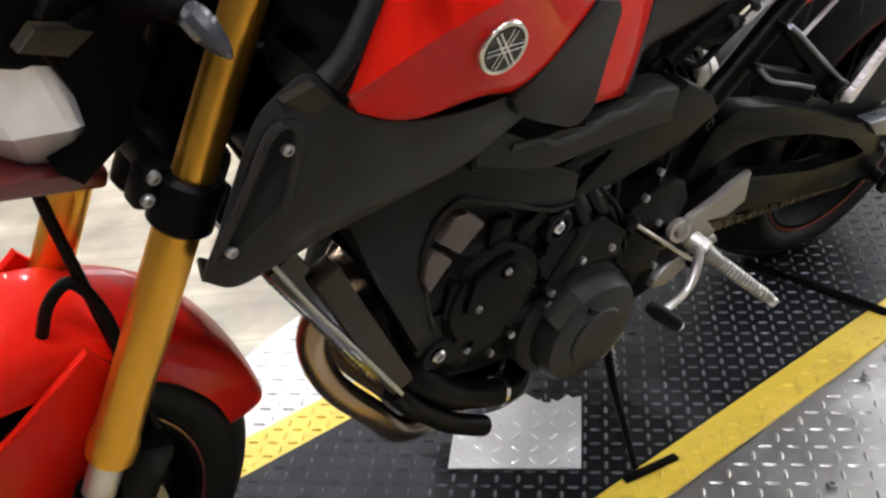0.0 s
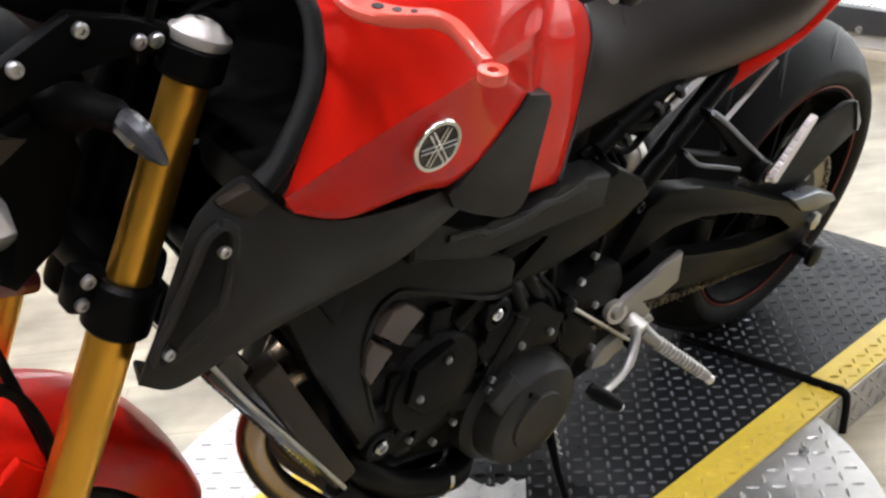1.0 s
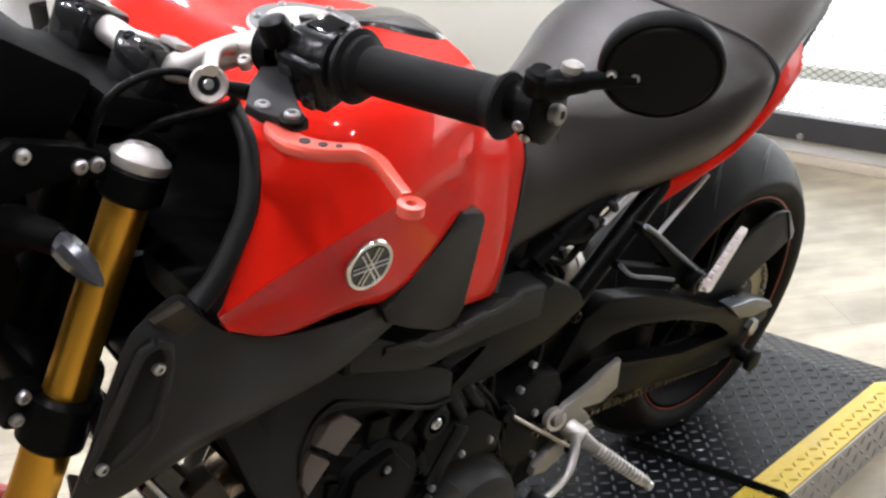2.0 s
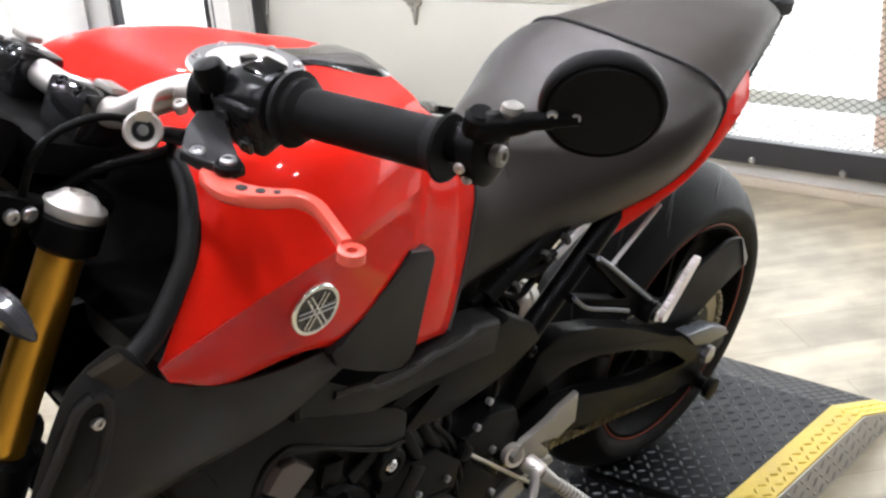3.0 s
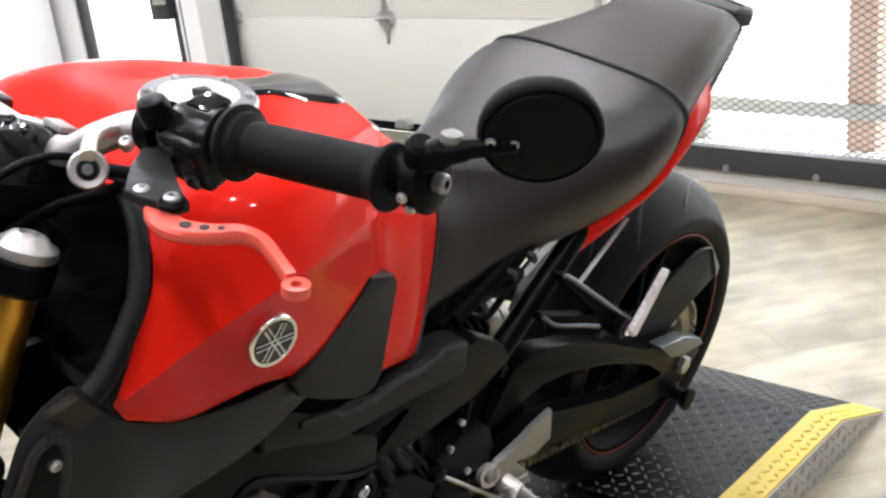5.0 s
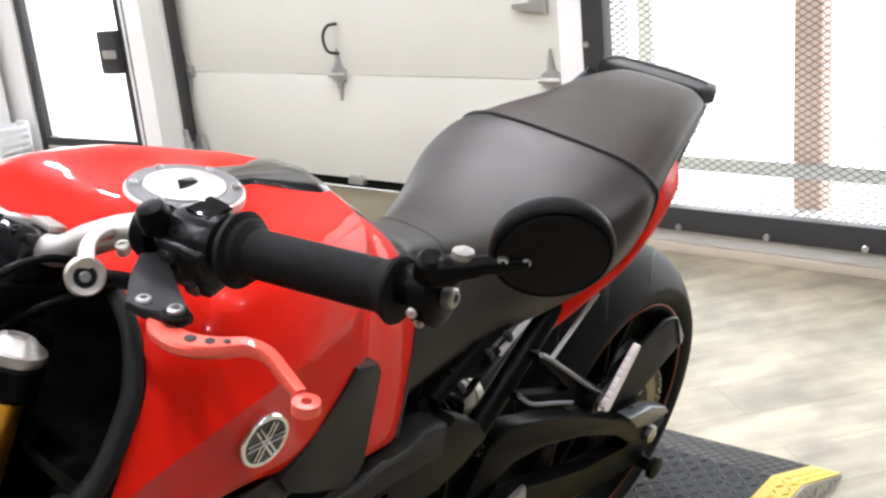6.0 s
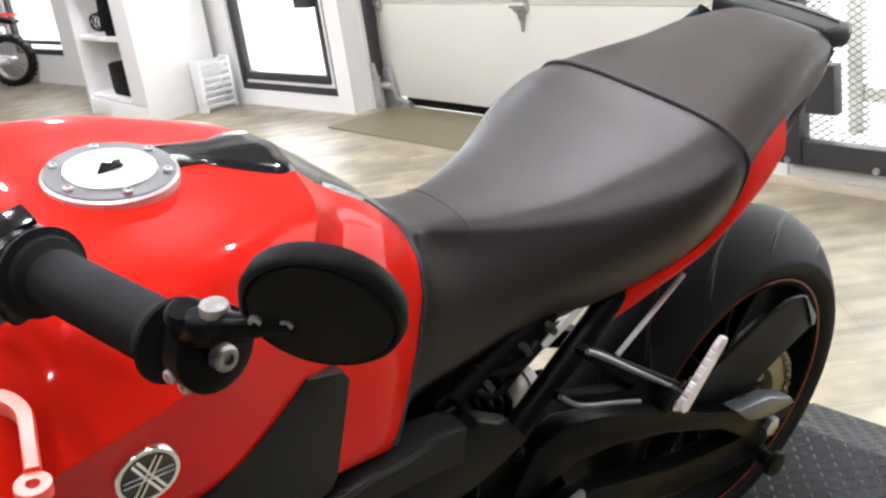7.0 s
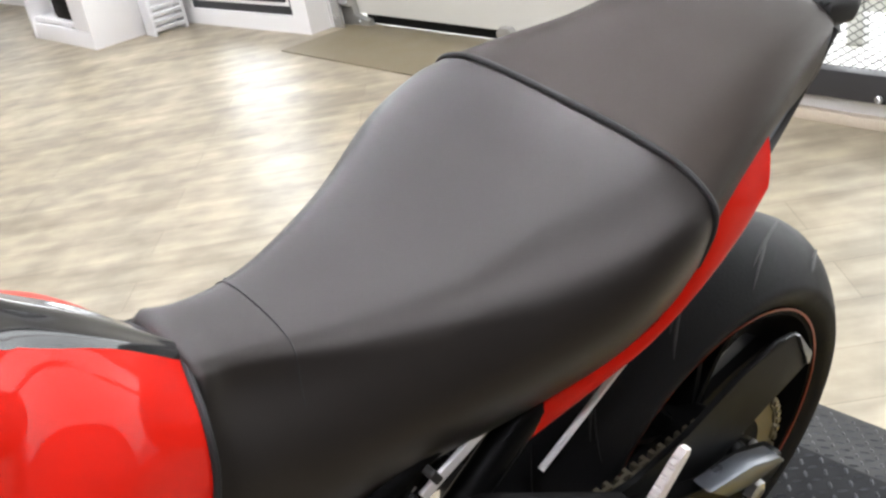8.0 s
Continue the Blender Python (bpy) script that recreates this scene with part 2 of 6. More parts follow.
def box(size, m=None, bevel=0.0, bm=None, seg=2):
    bm = bm or bmesh.new()
    made = bmesh.ops.create_cube(bm, size=1, matrix=(m or Matrix()) @ Matrix.Diagonal((*size, 1)))
    if bevel:
        edges = {e for v in made["verts"] for e in v.link_edges}
        bmesh.ops.bevel(bm, geom=list(edges), offset=bevel, segments=seg, affect="EDGES", profile=0.6)
    return bm


def prism(outline, y0, y1, bevel=0.0, bm=None, slant=None, seg=2):
    """A plate of an (x, z) outline between y0 and y1; slant(x, z) shifts it in y."""
    bm = bm or bmesh.new()
    n = len(outline)
    shift = slant or (lambda x, z: 0)
    a = [bm.verts.new((x, y0 + shift(x, z), z)) for x, z in outline]
    b = [bm.verts.new((x, y1 + shift(x, z), z)) for x, z in outline]
    faces = [bm.faces.new(a), bm.faces.new(b)] + [bm.faces.new((a[i], a[(i + 1) % n], b[(i + 1) % n], b[i])) for i in range(n)]
    if bevel:
        edges = {e for f in faces[:2] for e in f.edges}
        bmesh.ops.bevel(bm, geom=list(edges), offset=bevel, segments=seg, affect="EDGES", profile=0.6)
    return bm


def slab(outline, z0, z1, bevel=0.0, seg=2):
    """A level plate of an (x, y) outline between z0 and z1."""
    bm = prism(outline, z0, z1, bevel, None, None, seg)
    for v in bm.verts:
        v.co = (v.co.x, v.co.z, v.co.y)
    return bm


def net(rows, nu=8, nv=6, thick=0.0, mirror=False, bm=None, mid=0.0):
    """A smooth sheet through a net of points, closed to a shell of the given thickness."""
    bm = bm or bmesh.new()
    lines = [curve(r, nu) for r in rows]
    cols = [curve([l[i] for l in lines], nv) for i in range(len(lines[0]))]
    keep = [i for i in range(len(cols)) if i == 0 or max((a - b).length for a, b in zip(cols[i], cols[i - 1])) > 1e-6]
    cols = [cols[i] for i in keep]
    rows_kept = [k for k in range(len(cols[0])) if k == 0 or max((c[k] - c[k - 1]).length for c in cols) > 1e-6]
    cols = [[c[k] for k in rows_kept] for c in cols]
    for sign in ((1, -1) if mirror else (1,)):
        grid = [[bm.verts.new((p.x, (p.y - mid) * sign + mid, p.z)) for p in c] for c in cols]
        for a, b in zip(grid, grid[1:]):
            for k in range(len(a) - 1):
                bm.faces.new((a[k], a[k + 1], b[k + 1], b[k]))
    if mirror:
        bmesh.ops.remove_doubles(bm, verts=bm.verts, dist=0.0005)
    bmesh.ops.recalc_face_normals(bm, faces=bm.faces)
    if thick:
        bmesh.ops.solidify(bm, geom=bm.faces[:], thickness=thick)
    return bm


def bolt(at, axis, r, parent, mat=None, name="bolt", label=""):
    """A hexagon-socket bolt head with a recess, standing on its seat."""
    h = r * 0.8
    return part(name, lathe(at, axis, [(-0.004, r * 0.9), (0, r), (h * 0.7, r), (h, r * 0.8), (h, r * 0.45), (h * 0.5, r * 0.42), (h * 0.5, 0)], 14),
                mat or STEEL, parent, label)


def lugs(spots, z, length=0.0195, width=0.0064, height=0.0028, slope=0.0):
    """Raised lugs of a tread plate, as one mesh: each is a low lens-shaped ridge. spots: x, y, turn."""
    verts, faces = [], []
    for x, y, a in spots:
        c, s = math.cos(a), math.sin(a)
        i = len(verts)
        for px, py, pz in ((-length / 2, 0, 0), (-length * 0.2, -width / 2, 0), (length * 0.2, -width / 2, 0), (length / 2, 0, 0),
                           (length * 0.2, width / 2, 0), (-length * 0.2, width / 2, 0), (-length * 0.28, 0, height), (length * 0.28, 0, height)):
            xx, yy = x + px * c - py * s, y + px * s + py * c
            verts.append((xx, yy, (z(xx, yy) if callable(z) else z) + pz - (0.0004 if pz == 0 else 0)))
        for f in ((0, 1, 6), (1, 2, 7, 6), (2, 3, 7), (3, 4, 7), (4, 5, 6, 7), (5, 0, 6)):
            faces.append([i + k for k in f])
    bm = bmesh.new()
    vs = [bm.verts.new(v) for v in verts]
    for f in faces:
        bm.faces.new([vs[k] for k in f])
    return bm


def lug_spots(x0, x1, y0, y1, pitch=0.027, inside=None):
    out = []
    for i in range(int((x1 - x0) / pitch)):
        for j in range(int((y1 - y0) / pitch)):
            x, y = x0 + (i + 0.5) * pitch, y0 + (j + 0.5) * pitch
            if inside is None or inside(x, y):
                out.append((x, y, radians(45 if (i + j) % 2 else -45)))
    return out


# ---- room ----
FZ = -0.085
DOORWAY = pose(2.84, 0, FZ, 0, 0, -90)           # x towards -y of the world, y outwards, in the plane of the garage door
EAST = pose(2.61, 0, FZ, 0, 0, -90)              # the same in the plane of the mesh partition
SIDE = pose(2.622, 3.885, FZ, 0, 0, 94.83)       # x along the wall with the glass door, y into the room


def placed(ob, m):
    ob.matrix_world = m
    return ob


def wall(name, m, x0, x1, z1, t, holes=(), mat=WALL_PAINT, label="plain white painted wall"):
    """A wall of thickness t behind its face at y = 0 (towards +y for t > 0), with openings right through."""
    bm = bmesh.new()
    xs = sorted({x0, x1, *(h[0] for h in holes), *(h[1] for h in holes)})
    for a, b in zip(xs, xs[1:]):
        cuts = [(h[2], h[3]) for h in holes if h[0] <= a and h[1] >= b]
        z = 0
        for lo, hi in sorted(cuts) + [(z1, z1)]:
            if lo > z:
                box((b - a, abs(t), lo - z), pose((a + b) / 2, t / 2, (lo + z) / 2), 0, bm)
            z = hi
    bmesh.ops.remove_doubles(bm, verts=bm.verts, dist=0.0001)
    return tagged(placed(part(name, bm, mat, None, "", 20), m), label, "wall", "", "structure")


bm = slab([(-8.2, -5.1), (2.70, -5.1), (2.70, 1.16), (2.95, 1.16), (2.95, 3.96), (2.70, 3.96), (1.98, 12.2), (-8.2, 12.2)], FZ - 0.1, FZ)
tagged(part("floor", bm, FLOOR), "glossy wood-look vinyl plank floor", "floor", "", "structure")
bm = box((12, 19, 0.1), pose(-2.2, 3.0, 3.05))
tagged(part("ceiling", bm, CEILING_PAINT), "plain charcoal painted ceiling", "ceiling", "", "structure")
wall("wall_south", pose(-8.2, -5.0, FZ), 0, 12, 3.1, -0.15, (), DARK_WALL, "plain dark grey painted wall")
wall("wall_west", pose(-7.0, 12.2, FZ, 0, 0, -90), 0, 17.3, 3.1, -0.15, (), DARK_WALL, "plain dark grey painted wall")
wall("wall_north", pose(-8.2, 12.0, FZ), 0, 12, 3.1, 0.15)
wall("wall_east", EAST, -1.215, 5.0, 3.1, 0.28, [(-1.08, 1.30, 0.03, 2.6)])
wall("wall_east_head", EAST, -3.885, -1.215, 3.1, 0.20, [(-3.885, -1.215, 0, 2.25)])
wall("wall_side", SIDE, 0.0, 8.3, 3.1, -0.14, [(0.13, 1.14, 0.09, 2.40), (3.72, 4.75, 0.23, 2.40)])
wall("wall_door_reveal", pose(2.66, 3.885, FZ, 0, 0, 0), 0.095, 0.38, 3.1, 0.12, (), WALL_PAINT, "cream painted reveal beside the garage door")
bm = box((3.9, 0.03, 0.035), pose(0.75, -0.017, 0.0175), 0.004)
tagged(placed(part("baseboard", bm, KERB), EAST), "tan concrete kerb along the wall foot", "kerb", "", "structure")

slab_ob = part("threshold", box((2.62, 0.49, 0.006), pose(-2.47, -0.225, 0.003), 0.001), material("tan_threshold", (0.17, 0.14, 0.082), 0.5, 0, 0, 0.22, 7, 0.1, 60, 0.3, 90))
tagged(placed(slab_ob, DOORWAY), "worn tan floor strip inside the garage door", "threshold", "", "structure")

# outside: emissive sheets stand in for the daylight of the yard
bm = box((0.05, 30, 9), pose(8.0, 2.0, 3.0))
tagged(part("backdrop", bm, OUTSIDE), "glowing backdrop for the blown-out bright yard outside", "backdrop", "", "structure")
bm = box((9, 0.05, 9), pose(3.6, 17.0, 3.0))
tagged(part("backdrop", bm, OUTSIDE), "glowing backdrop for the blown-out bright yard outside", "backdrop", "", "structure")
bm = box((12, 30, 0.1), pose(5.6, 2.0, FZ - 0.09))
tagged(part("ground", bm, material("pale_concrete", (0.82, 0.81, 0.78), 0.8, 0, 0, 0.06, 3, 0.05, 40)), "pale sunlit concrete yard", "ground", "", "structure")
bm = box((0.115, 0.115, 2.6), pose(0, 0, 1.3), 0.006)
post = part("yard_post", bm, BRICK_POST)
tagged(placed(post, pose(3.46, 0.575, FZ - 0.04)), "brick-red timber post in the yard", "post")
gate = thing("yard_gate", pose(3.40, 0, FZ - 0.04), "low grey steel gate frame in the yard", "gate")
part("bottom_rail", box((0.05, 3.4, 0.065), pose(0, -0.45, 0.165), 0.006), GALVANISED, gate)
for y in (1.29, -2.10):
    part("gate_stile", box((0.05, 0.07, 2.3), pose(0, y, 1.15), 0.006), GALVANISED, gate)

# garage door
DOOR_U0, DOOR_U1 = -3.98, -1.14
door = thing("garage_door", DOORWAY, "cream sectional garage door with steel hinges", "garage door")
for z0, z1 in ((0.055, 0.570), (0.574, 1.11), (1.114, 1.65), (1.654, 2.19), (2.194, 2.40)):
    bm = box((DOOR_U1 - DOOR_U0, 0.04, z1 - z0), pose((DOOR_U0 + DOOR_U1) / 2, 0.04, (z0 + z1) / 2), 0.004)
    part("door_panel", bm, DOOR_PAINT, door)
bm = box((2.50, 0.03, 0.045), pose(-2.47, 0.045, 0.030), 0.006)
part("rubber_seal", bm, HOSE, door, "black rubber bottom seal")


def hinge(u, z, parent):
    bm = prism([(-0.045, -0.026), (-0.016, -0.04), (0, -0.125), (0.016, -0.04), (0.045, -0.026), (0.045, 0.026), (0.016, 0.04), (0, 0.13), (-0.016, 0.04), (-0.045, 0.026)],
               -0.014, 0.004, 0.002)
    bmesh.ops.transform(bm, matrix=pose(u, 0.016, z), verts=bm.verts)
    leaf = part("hinge", bm, GALVANISED, parent, "galvanised steel hinge")
    part("hinge_pin", rod((u - 0.055, -0.004, z), (u + 0.055, -0.004, z), 0.012, edge=0.002), GALVANISED, leaf)
    for dz in (-0.055, -0.028, 0.028, 0.055):
        bolt((u, 0.002, z + dz), (0, -1, 0), 0.007, leaf, STEEL)


for u in (-3.855, -2.665, -1.425):
    hinge(u, 0.572, door)
handle = tube(curve([(-2.655, 0.02, 0.815), (-2.665, -0.03, 0.812), (-2.690, -0.040, 0.775), (-2.692, -0.040, 0.730), (-2.672, -0.035, 0.690), (-2.660, 0.02, 0.675)]), 0.0075)
part("door_handle", handle, DARK_STEEL, door, "dark bent pull handle")
part("lift_bracket", prism([(-2.665, 0.035), (-2.565, 0.035), (-2.565, 0.058), (-2.585, 0.080), (-2.645, 0.080), (-2.665, 0.058)], -0.018, 0.016, 0.003), GALVANISED, door, "steel lift bracket")
part("bottom_bracket", prism([(-3.87, 0.0), (-3.64, 0.0), (-3.64, 0.035), (-3.76, 0.055), (-3.80, 0.22), (-3.87, 0.22)], -0.02, 0.014, 0.003), GALVANISED, door, "steel bottom corner bracket")
for u, z in ((-3.84, 0.18), (-3.84, 0.10), (-3.72, 0.028)):
    bolt((u, -0.02, z), (0, -1, 0), 0.010, door, STEEL)
for u in (-1.46,):
    part("top_bracket", prism([(u - 0.13, 0.865), (u + 0.035, 0.845), (u + 0.035, 0.935), (u - 0.02, 0.935), (u - 0.045, 0.885), (u - 0.13, 0.885)], -0.012, 0.016, 0.003), GALVANISED, door, "steel corner bracket")
track = thing("door_track", DOORWAY, "galvanised vertical track of the garage door", "door track")
part("rail", box((0.045, 0.055, 2.3), pose(-3.868, -0.035, 1.33), 0.006), DARK_STEEL, track)
part("foot", prism([(-3.885, 0.0), (-3.80, 0.0), (-3.82, 0.17), (-3.845, 0.26), (-3.885, 0.26)], -0.075, -0.065, 0.003), GALVANISED, track, "steel foot plate of the track")
for z in (0.05, 0.14, 0.21):
    bolt((-3.862, -0.075, z), (0, -1, 0), 0.011, track, GALVANISED)
part("roller", rod((-3.83, -0.045, 0.13), (-3.74, -0.045, 0.13), 0.020, edge=0.004), GALVANISED, track)

# mesh partition
mesh = thing("mesh_partition", EAST, "dark steel frame with expanded-metal mesh", "partition")
part("post", box((0.090, 0.06, 2.5), pose(-1.036, -0.02, 1.34), 0.004), DARK_STEEL, mesh)
part("post", box((0.06, 0.06, 2.5), pose(1.27, -0.02, 1.34), 0.004), DARK_STEEL, mesh)
part("bottom_rail", box((2.23, 0.05, 0.086), pose(0.125, -0.02, 0.132), 0.004), DARK_STEEL, mesh)
part("sill", box((2.36, 0.12, 0.058), pose(0.11, 0.058, 0.059), 0.004), WALL_PAINT, mesh, "white painted sill")
for k in range(7):
    bolt((-1.045 + 0.332 * k, -0.046, 0.104), (0, -1, 0), 0.012, mesh, STEEL)
bolt((-1.062, -0.051, 0.76), (0, -1, 0), 0.011, mesh)
part("lock_box", box((0.112, 0.05, 0.168), pose(-0.902, -0.045, 0.366), 0.006), DARK_STEEL, mesh, "black steel lock box")
bm = bmesh.new()
cell_w, cell_h, w = 0.040, 0.0120, 0.0017
for r in range(int(2.3 / cell_h)):
    z = 0.172 + r * cell_h
    last = None
    for k in range(int(2.24 / (cell_w / 2))):
        u = -0.995 + k * cell_w / 2
        top = (k + r) % 2
        pts = [bm.verts.new((u, -0.012 + 0.006 * top, z + cell_h * top + s * w)) for s in (-1, 1)]
        if last:
            bm.faces.new((last[0], pts[0], pts[1], last[1]))
        last = pts
tagged(part("wire_mesh", bm, DARK_STEEL, mesh, "expanded steel mesh"), kind="stuff")

# glass door in the side wall
gd = thing("glass_door", SIDE, "glazed door with dark aluminium frame", "door")
for name, x0, x1, z0, z1 in (("outer_sill", 0.131, 1.139, 0.091, 0.135), ("bottom_rail", 0.205, 1.085, 0.155, 0.205), ("stile", 0.131, 0.165, 0.135, 2.39), ("stile", 1.085, 1.139, 0.135, 2.39), ("stile", 0.195, 0.232, 0.205, 2.33), ("top_rail", 0.131, 1.139, 2.33, 2.39)):
    part(name, box((x1 - x0, 0.05, z1 - z0), pose((x0 + x1) / 2, -0.04, (z0 + z1) / 2), 0.003), DARK_STEEL, gd)
part("white_bead", box((0.92, 0.03, 0.020), pose(0.625, -0.035, 0.145), 0.002), WALL_PAINT, gd, "white bead between the rails")
part("white_bead", box((0.030, 0.03, 2.18), pose(0.180, -0.035, 1.245), 0.002), WALL_PAINT, gd, "white bead between the stiles")
part("lock_case", box((0.150, 0.06, 0.235), pose(0.290, 0.0, 0.715), 0.006), DARK_STEEL, gd, "black lock case")
part("lock_bar", box((0.10, 0.02, 0.045), pose(0.268, 0.035, 0.705), 0.008), SILVER, gd)
glass = bpy.data.materials.new("clear_glass")
glass.use_nodes = True
glass.node_tree.nodes["Principled BSDF"].inputs["Transmission Weight"].default_value = 1.0
glass.node_tree.nodes["Principled BSDF"].inputs["Roughness"].default_value = 0.0
glass.node_tree.nodes["Principled BSDF"].inputs["IOR"].default_value = 1.05
pane = part("pane", box((0.85, 0.006, 2.12), pose(0.658, -0.05, 1.267)), glass, gd)
pane.visible_shadow = False

# far window with its frame
win = thing("window_1", SIDE, "bright window with dark frame", "window", "", "structure")
for x0, x1, z0, z1 in ((3.722, 4.748, 0.231, 0.275), (3.722, 3.762, 0.275, 2.395), (4.708, 4.748, 0.275, 2.395), (3.785, 4.69, 0.315, 0.345)):
    part("window_frame", box((x1 - x0, 0.05, z1 - z0), pose((x0 + x1) / 2, -0.05, (z0 + z1) / 2), 0.003), DARK_STEEL, win)
part("window_sill", box((1.06, 0.05, 0.03), pose(4.235, -0.022, 0.214), 0.004), WALL_PAINT, win)

# white shelf cabinet
CAB_W, CAB_D = 0.93, 0.50
cab = thing("shelf_cabinet", pose(1.945, 5.14, FZ, 0, 0, 92.1), "tall white laminate cabinet with open shelves", "cabinet")
part("side_panel", box((0.03, CAB_D, 2.2), pose(0.015, -CAB_D / 2, 1.1), 0.002), CABINET_PAINT, cab)
part("side_panel", box((0.03, CAB_D, 2.2), pose(CAB_W - 0.015, -CAB_D / 2, 1.1), 0.002), CABINET_PAINT, cab)
part("back_panel", box((CAB_W - 0.06, 0.012, 2.2), pose(CAB_W / 2, -CAB_D + 0.008, 1.1)), CABINET_PAINT, cab)
part("plinth", box((CAB_W - 0.06, 0.02, 0.10), pose(CAB_W / 2, -0.016, 0.05), 0.002), CABINET_PAINT, cab)
part("front_stile", box((0.20, 0.02, 2.09), pose(0.13, -0.012, 1.152), 0.002), CABINET_PAINT, cab)
for z in (0.118, 0.505, 0.90, 1.30, 1.70, 2.08):
    part("shelf", box((CAB_W - 0.06, CAB_D - 0.05, 0.026), pose(CAB_W / 2, -CAB_D / 2, z), 0.002), CABINET_PAINT, cab)
bag = thing("box_file", cab.matrix_world @ pose(0.40, -0.13, 0.518), "black box file upright on the cabinet shelf", "bag")
part("body", box((0.24, 0.14, 0.31), pose(0, 0, 0.155, 0, 0, 4), 0.012), HOSE, bag)
part("flap", box((0.22, 0.02, 0.24), pose(0, 0.078, 0.16, 4, 0, 4), 0.008), HOSE, bag)
bag2 = thing("black_bag", cab.matrix_world @ pose(0.42, -0.14, 0.131), "slumped black cloth bag on the lowest shelf", "bag")
bm = box((0.36, 0.20, 0.22), pose(0, 0, 0.111), 0.04)
for v in bm.verts:
    v.co += noise.noise_vector(v.co * 14) * 0.012
part("body", bm, HOSE, bag2)
part("strap", tube(curve([(-0.13, 0.03, 0.21), (-0.13, 0.02, 0.30), (-0.06, 0.0, 0.33), (0.0, 0.02, 0.21)], 5), 0.010, 8, None, 0.5), HOSE, bag2)
coil = thing("cable_coil", cab.matrix_world @ pose(0.66, -0.10, 0.518), "coil of thin black cable on the shelf", "cable")
for k in range(5):
    part("loop", tube([(0.10 * math.cos(a), 0.03 * math.sin(a + k), 0.075 + 0.06 * math.sin(a) + 0.005 * k) for a in (k2 * 0.35 for k2 in range(19))], 0.004, 6), HOSE, coil)

# white slatted box beside the cabinet
crate = thing("plastic_crate", pose(2.36, 5.055, FZ, 0, 0, 180), "white slatted plastic crate by the wall", "crate")
part("body", box((0.02, 0.12, 0.32), pose(-0.10, 0, 0.16), 0.004), GREY_PLASTIC, crate)
part("body", box((0.02, 0.12, 0.32), pose(0.10, 0, 0.16), 0.004), GREY_PLASTIC, crate)
part("back", box((0.18, 0.01, 0.31), pose(0, -0.055, 0.155), 0.002), GREY_PLASTIC, crate)
for k in range(7):
    part("slat", box((0.18, 0.012, 0.024), pose(0, 0.055, 0.035 + 0.042 * k, -20), 0.003), GREY_PLASTIC, crate)

# small dirt bike by the far window
mini = thing("dirt_bike", pose(2.10, 8.30, FZ, 0, 0, 131) @ Matrix.Scale(1.45, 4), "small red dirt bike with knobbly tyres", "motorcycle")
for x in (0.0, 0.62):
    w = tagged(new("wheel"), "spoked wheel with knobbly tyre")
    w.parent, w.location = mini, (x, 0, 0.148)
    part("tyre", lathe((0, 0, 0), (0, 1, 0), [(-0.022, 0.112), (-0.034, 0.128), (-0.028, 0.143), (0, 0.148), (0.028, 0.143), (0.034, 0.128), (0.022, 0.112)], 32, None, True), RUBBER, w)
    for k in range(26):
        a = 2 * math.pi * k / 26
        part("knob", box((0.012, 0.05, 0.014), Matrix.Rotation(a, 4, "Y") @ pose(0.146, 0, 0)), RUBBER, w)
    part("rim", lathe((0, 0, 0), (0, 1, 0), [(-0.018, 0.113), (-0.018, 0.104), (0.018, 0.104), (0.018, 0.113)], 32, None, True), SILVER, w)
    part("hub", rod((0, -0.03, 0), (0, 0.03, 0), 0.022, edge=0.004), SILVER, w)
    for k in range(14):
        a = 2 * math.pi * k / 14
        part("spoke", rod((0.02 * math.cos(a), 0.015, 0.02 * math.sin(a)), (0.105 * math.cos(a + 0.3), 0, 0.105 * math.sin(a + 0.3)), 0.0025, seg=5), SILVER, w)
for y in (-0.045, 0.045):
    part("swingarm", tube([(0, y, 0.148), (0.12, y, 0.165), (0.22, y * 0.9, 0.18)], [0.014, 0.02, 0.02], 8), GREY_PLASTIC, mini, "pale swingarm")
    part("fork", tube([(0.62, y, 0.148), (0.54, y, 0.44)], 0.014, 8), GREY_PLASTIC, mini)
part("rear_mudguard", net([[(-0.10, y, 0.40 + 0.01 * abs(y)), (0.02, y, 0.415), (0.16, y, 0.40), (0.24, y * 0.8, 0.385)] for y in (-0.05, 0, 0.05)], 4, 3, 0.004), RED, mini, "red rear mudguard")
part("under_guard", box((0.12, 0.08, 0.02), pose(-0.03, 0, 0.375, 0, -14), 0.006), HOSE, mini)
part("seat", box((0.30, 0.08, 0.045), pose(0.20, 0, 0.43, 0, 4), 0.016), HOSE, mini, "black seat")
part("tank", box((0.16, 0.11, 0.13), pose(0.39, 0, 0.42, 0, 12), 0.03), RED, mini, "red tank shrouds")
part("engine", box((0.17, 0.12, 0.15), pose(0.30, 0, 0.22), 0.03), PALE_METAL, mini, "grey engine")
part("frame", tube(curve([(0.18, 0, 0.19), (0.20, 0, 0.34), (0.36, 0, 0.37), (0.53, 0, 0.44), (0.42, 0, 0.2), (0.18, 0, 0.14)], 4), 0.014, 8), HOSE, mini)
part("exhaust", tube([(0.26, 0.06, 0.30), (0.10, 0.065, 0.31), (-0.04, 0.065, 0.33)], [0.016, 0.026, 0.022], 10), GREY_PLASTIC, mini, "pale silencer")
part("handlebar", tube(curve([(0.50, -0.2, 0.56), (0.53, -0.07, 0.54), (0.53, 0.07, 0.54), (0.50, 0.2, 0.56)], 4), 0.009, 8), HOSE, mini)
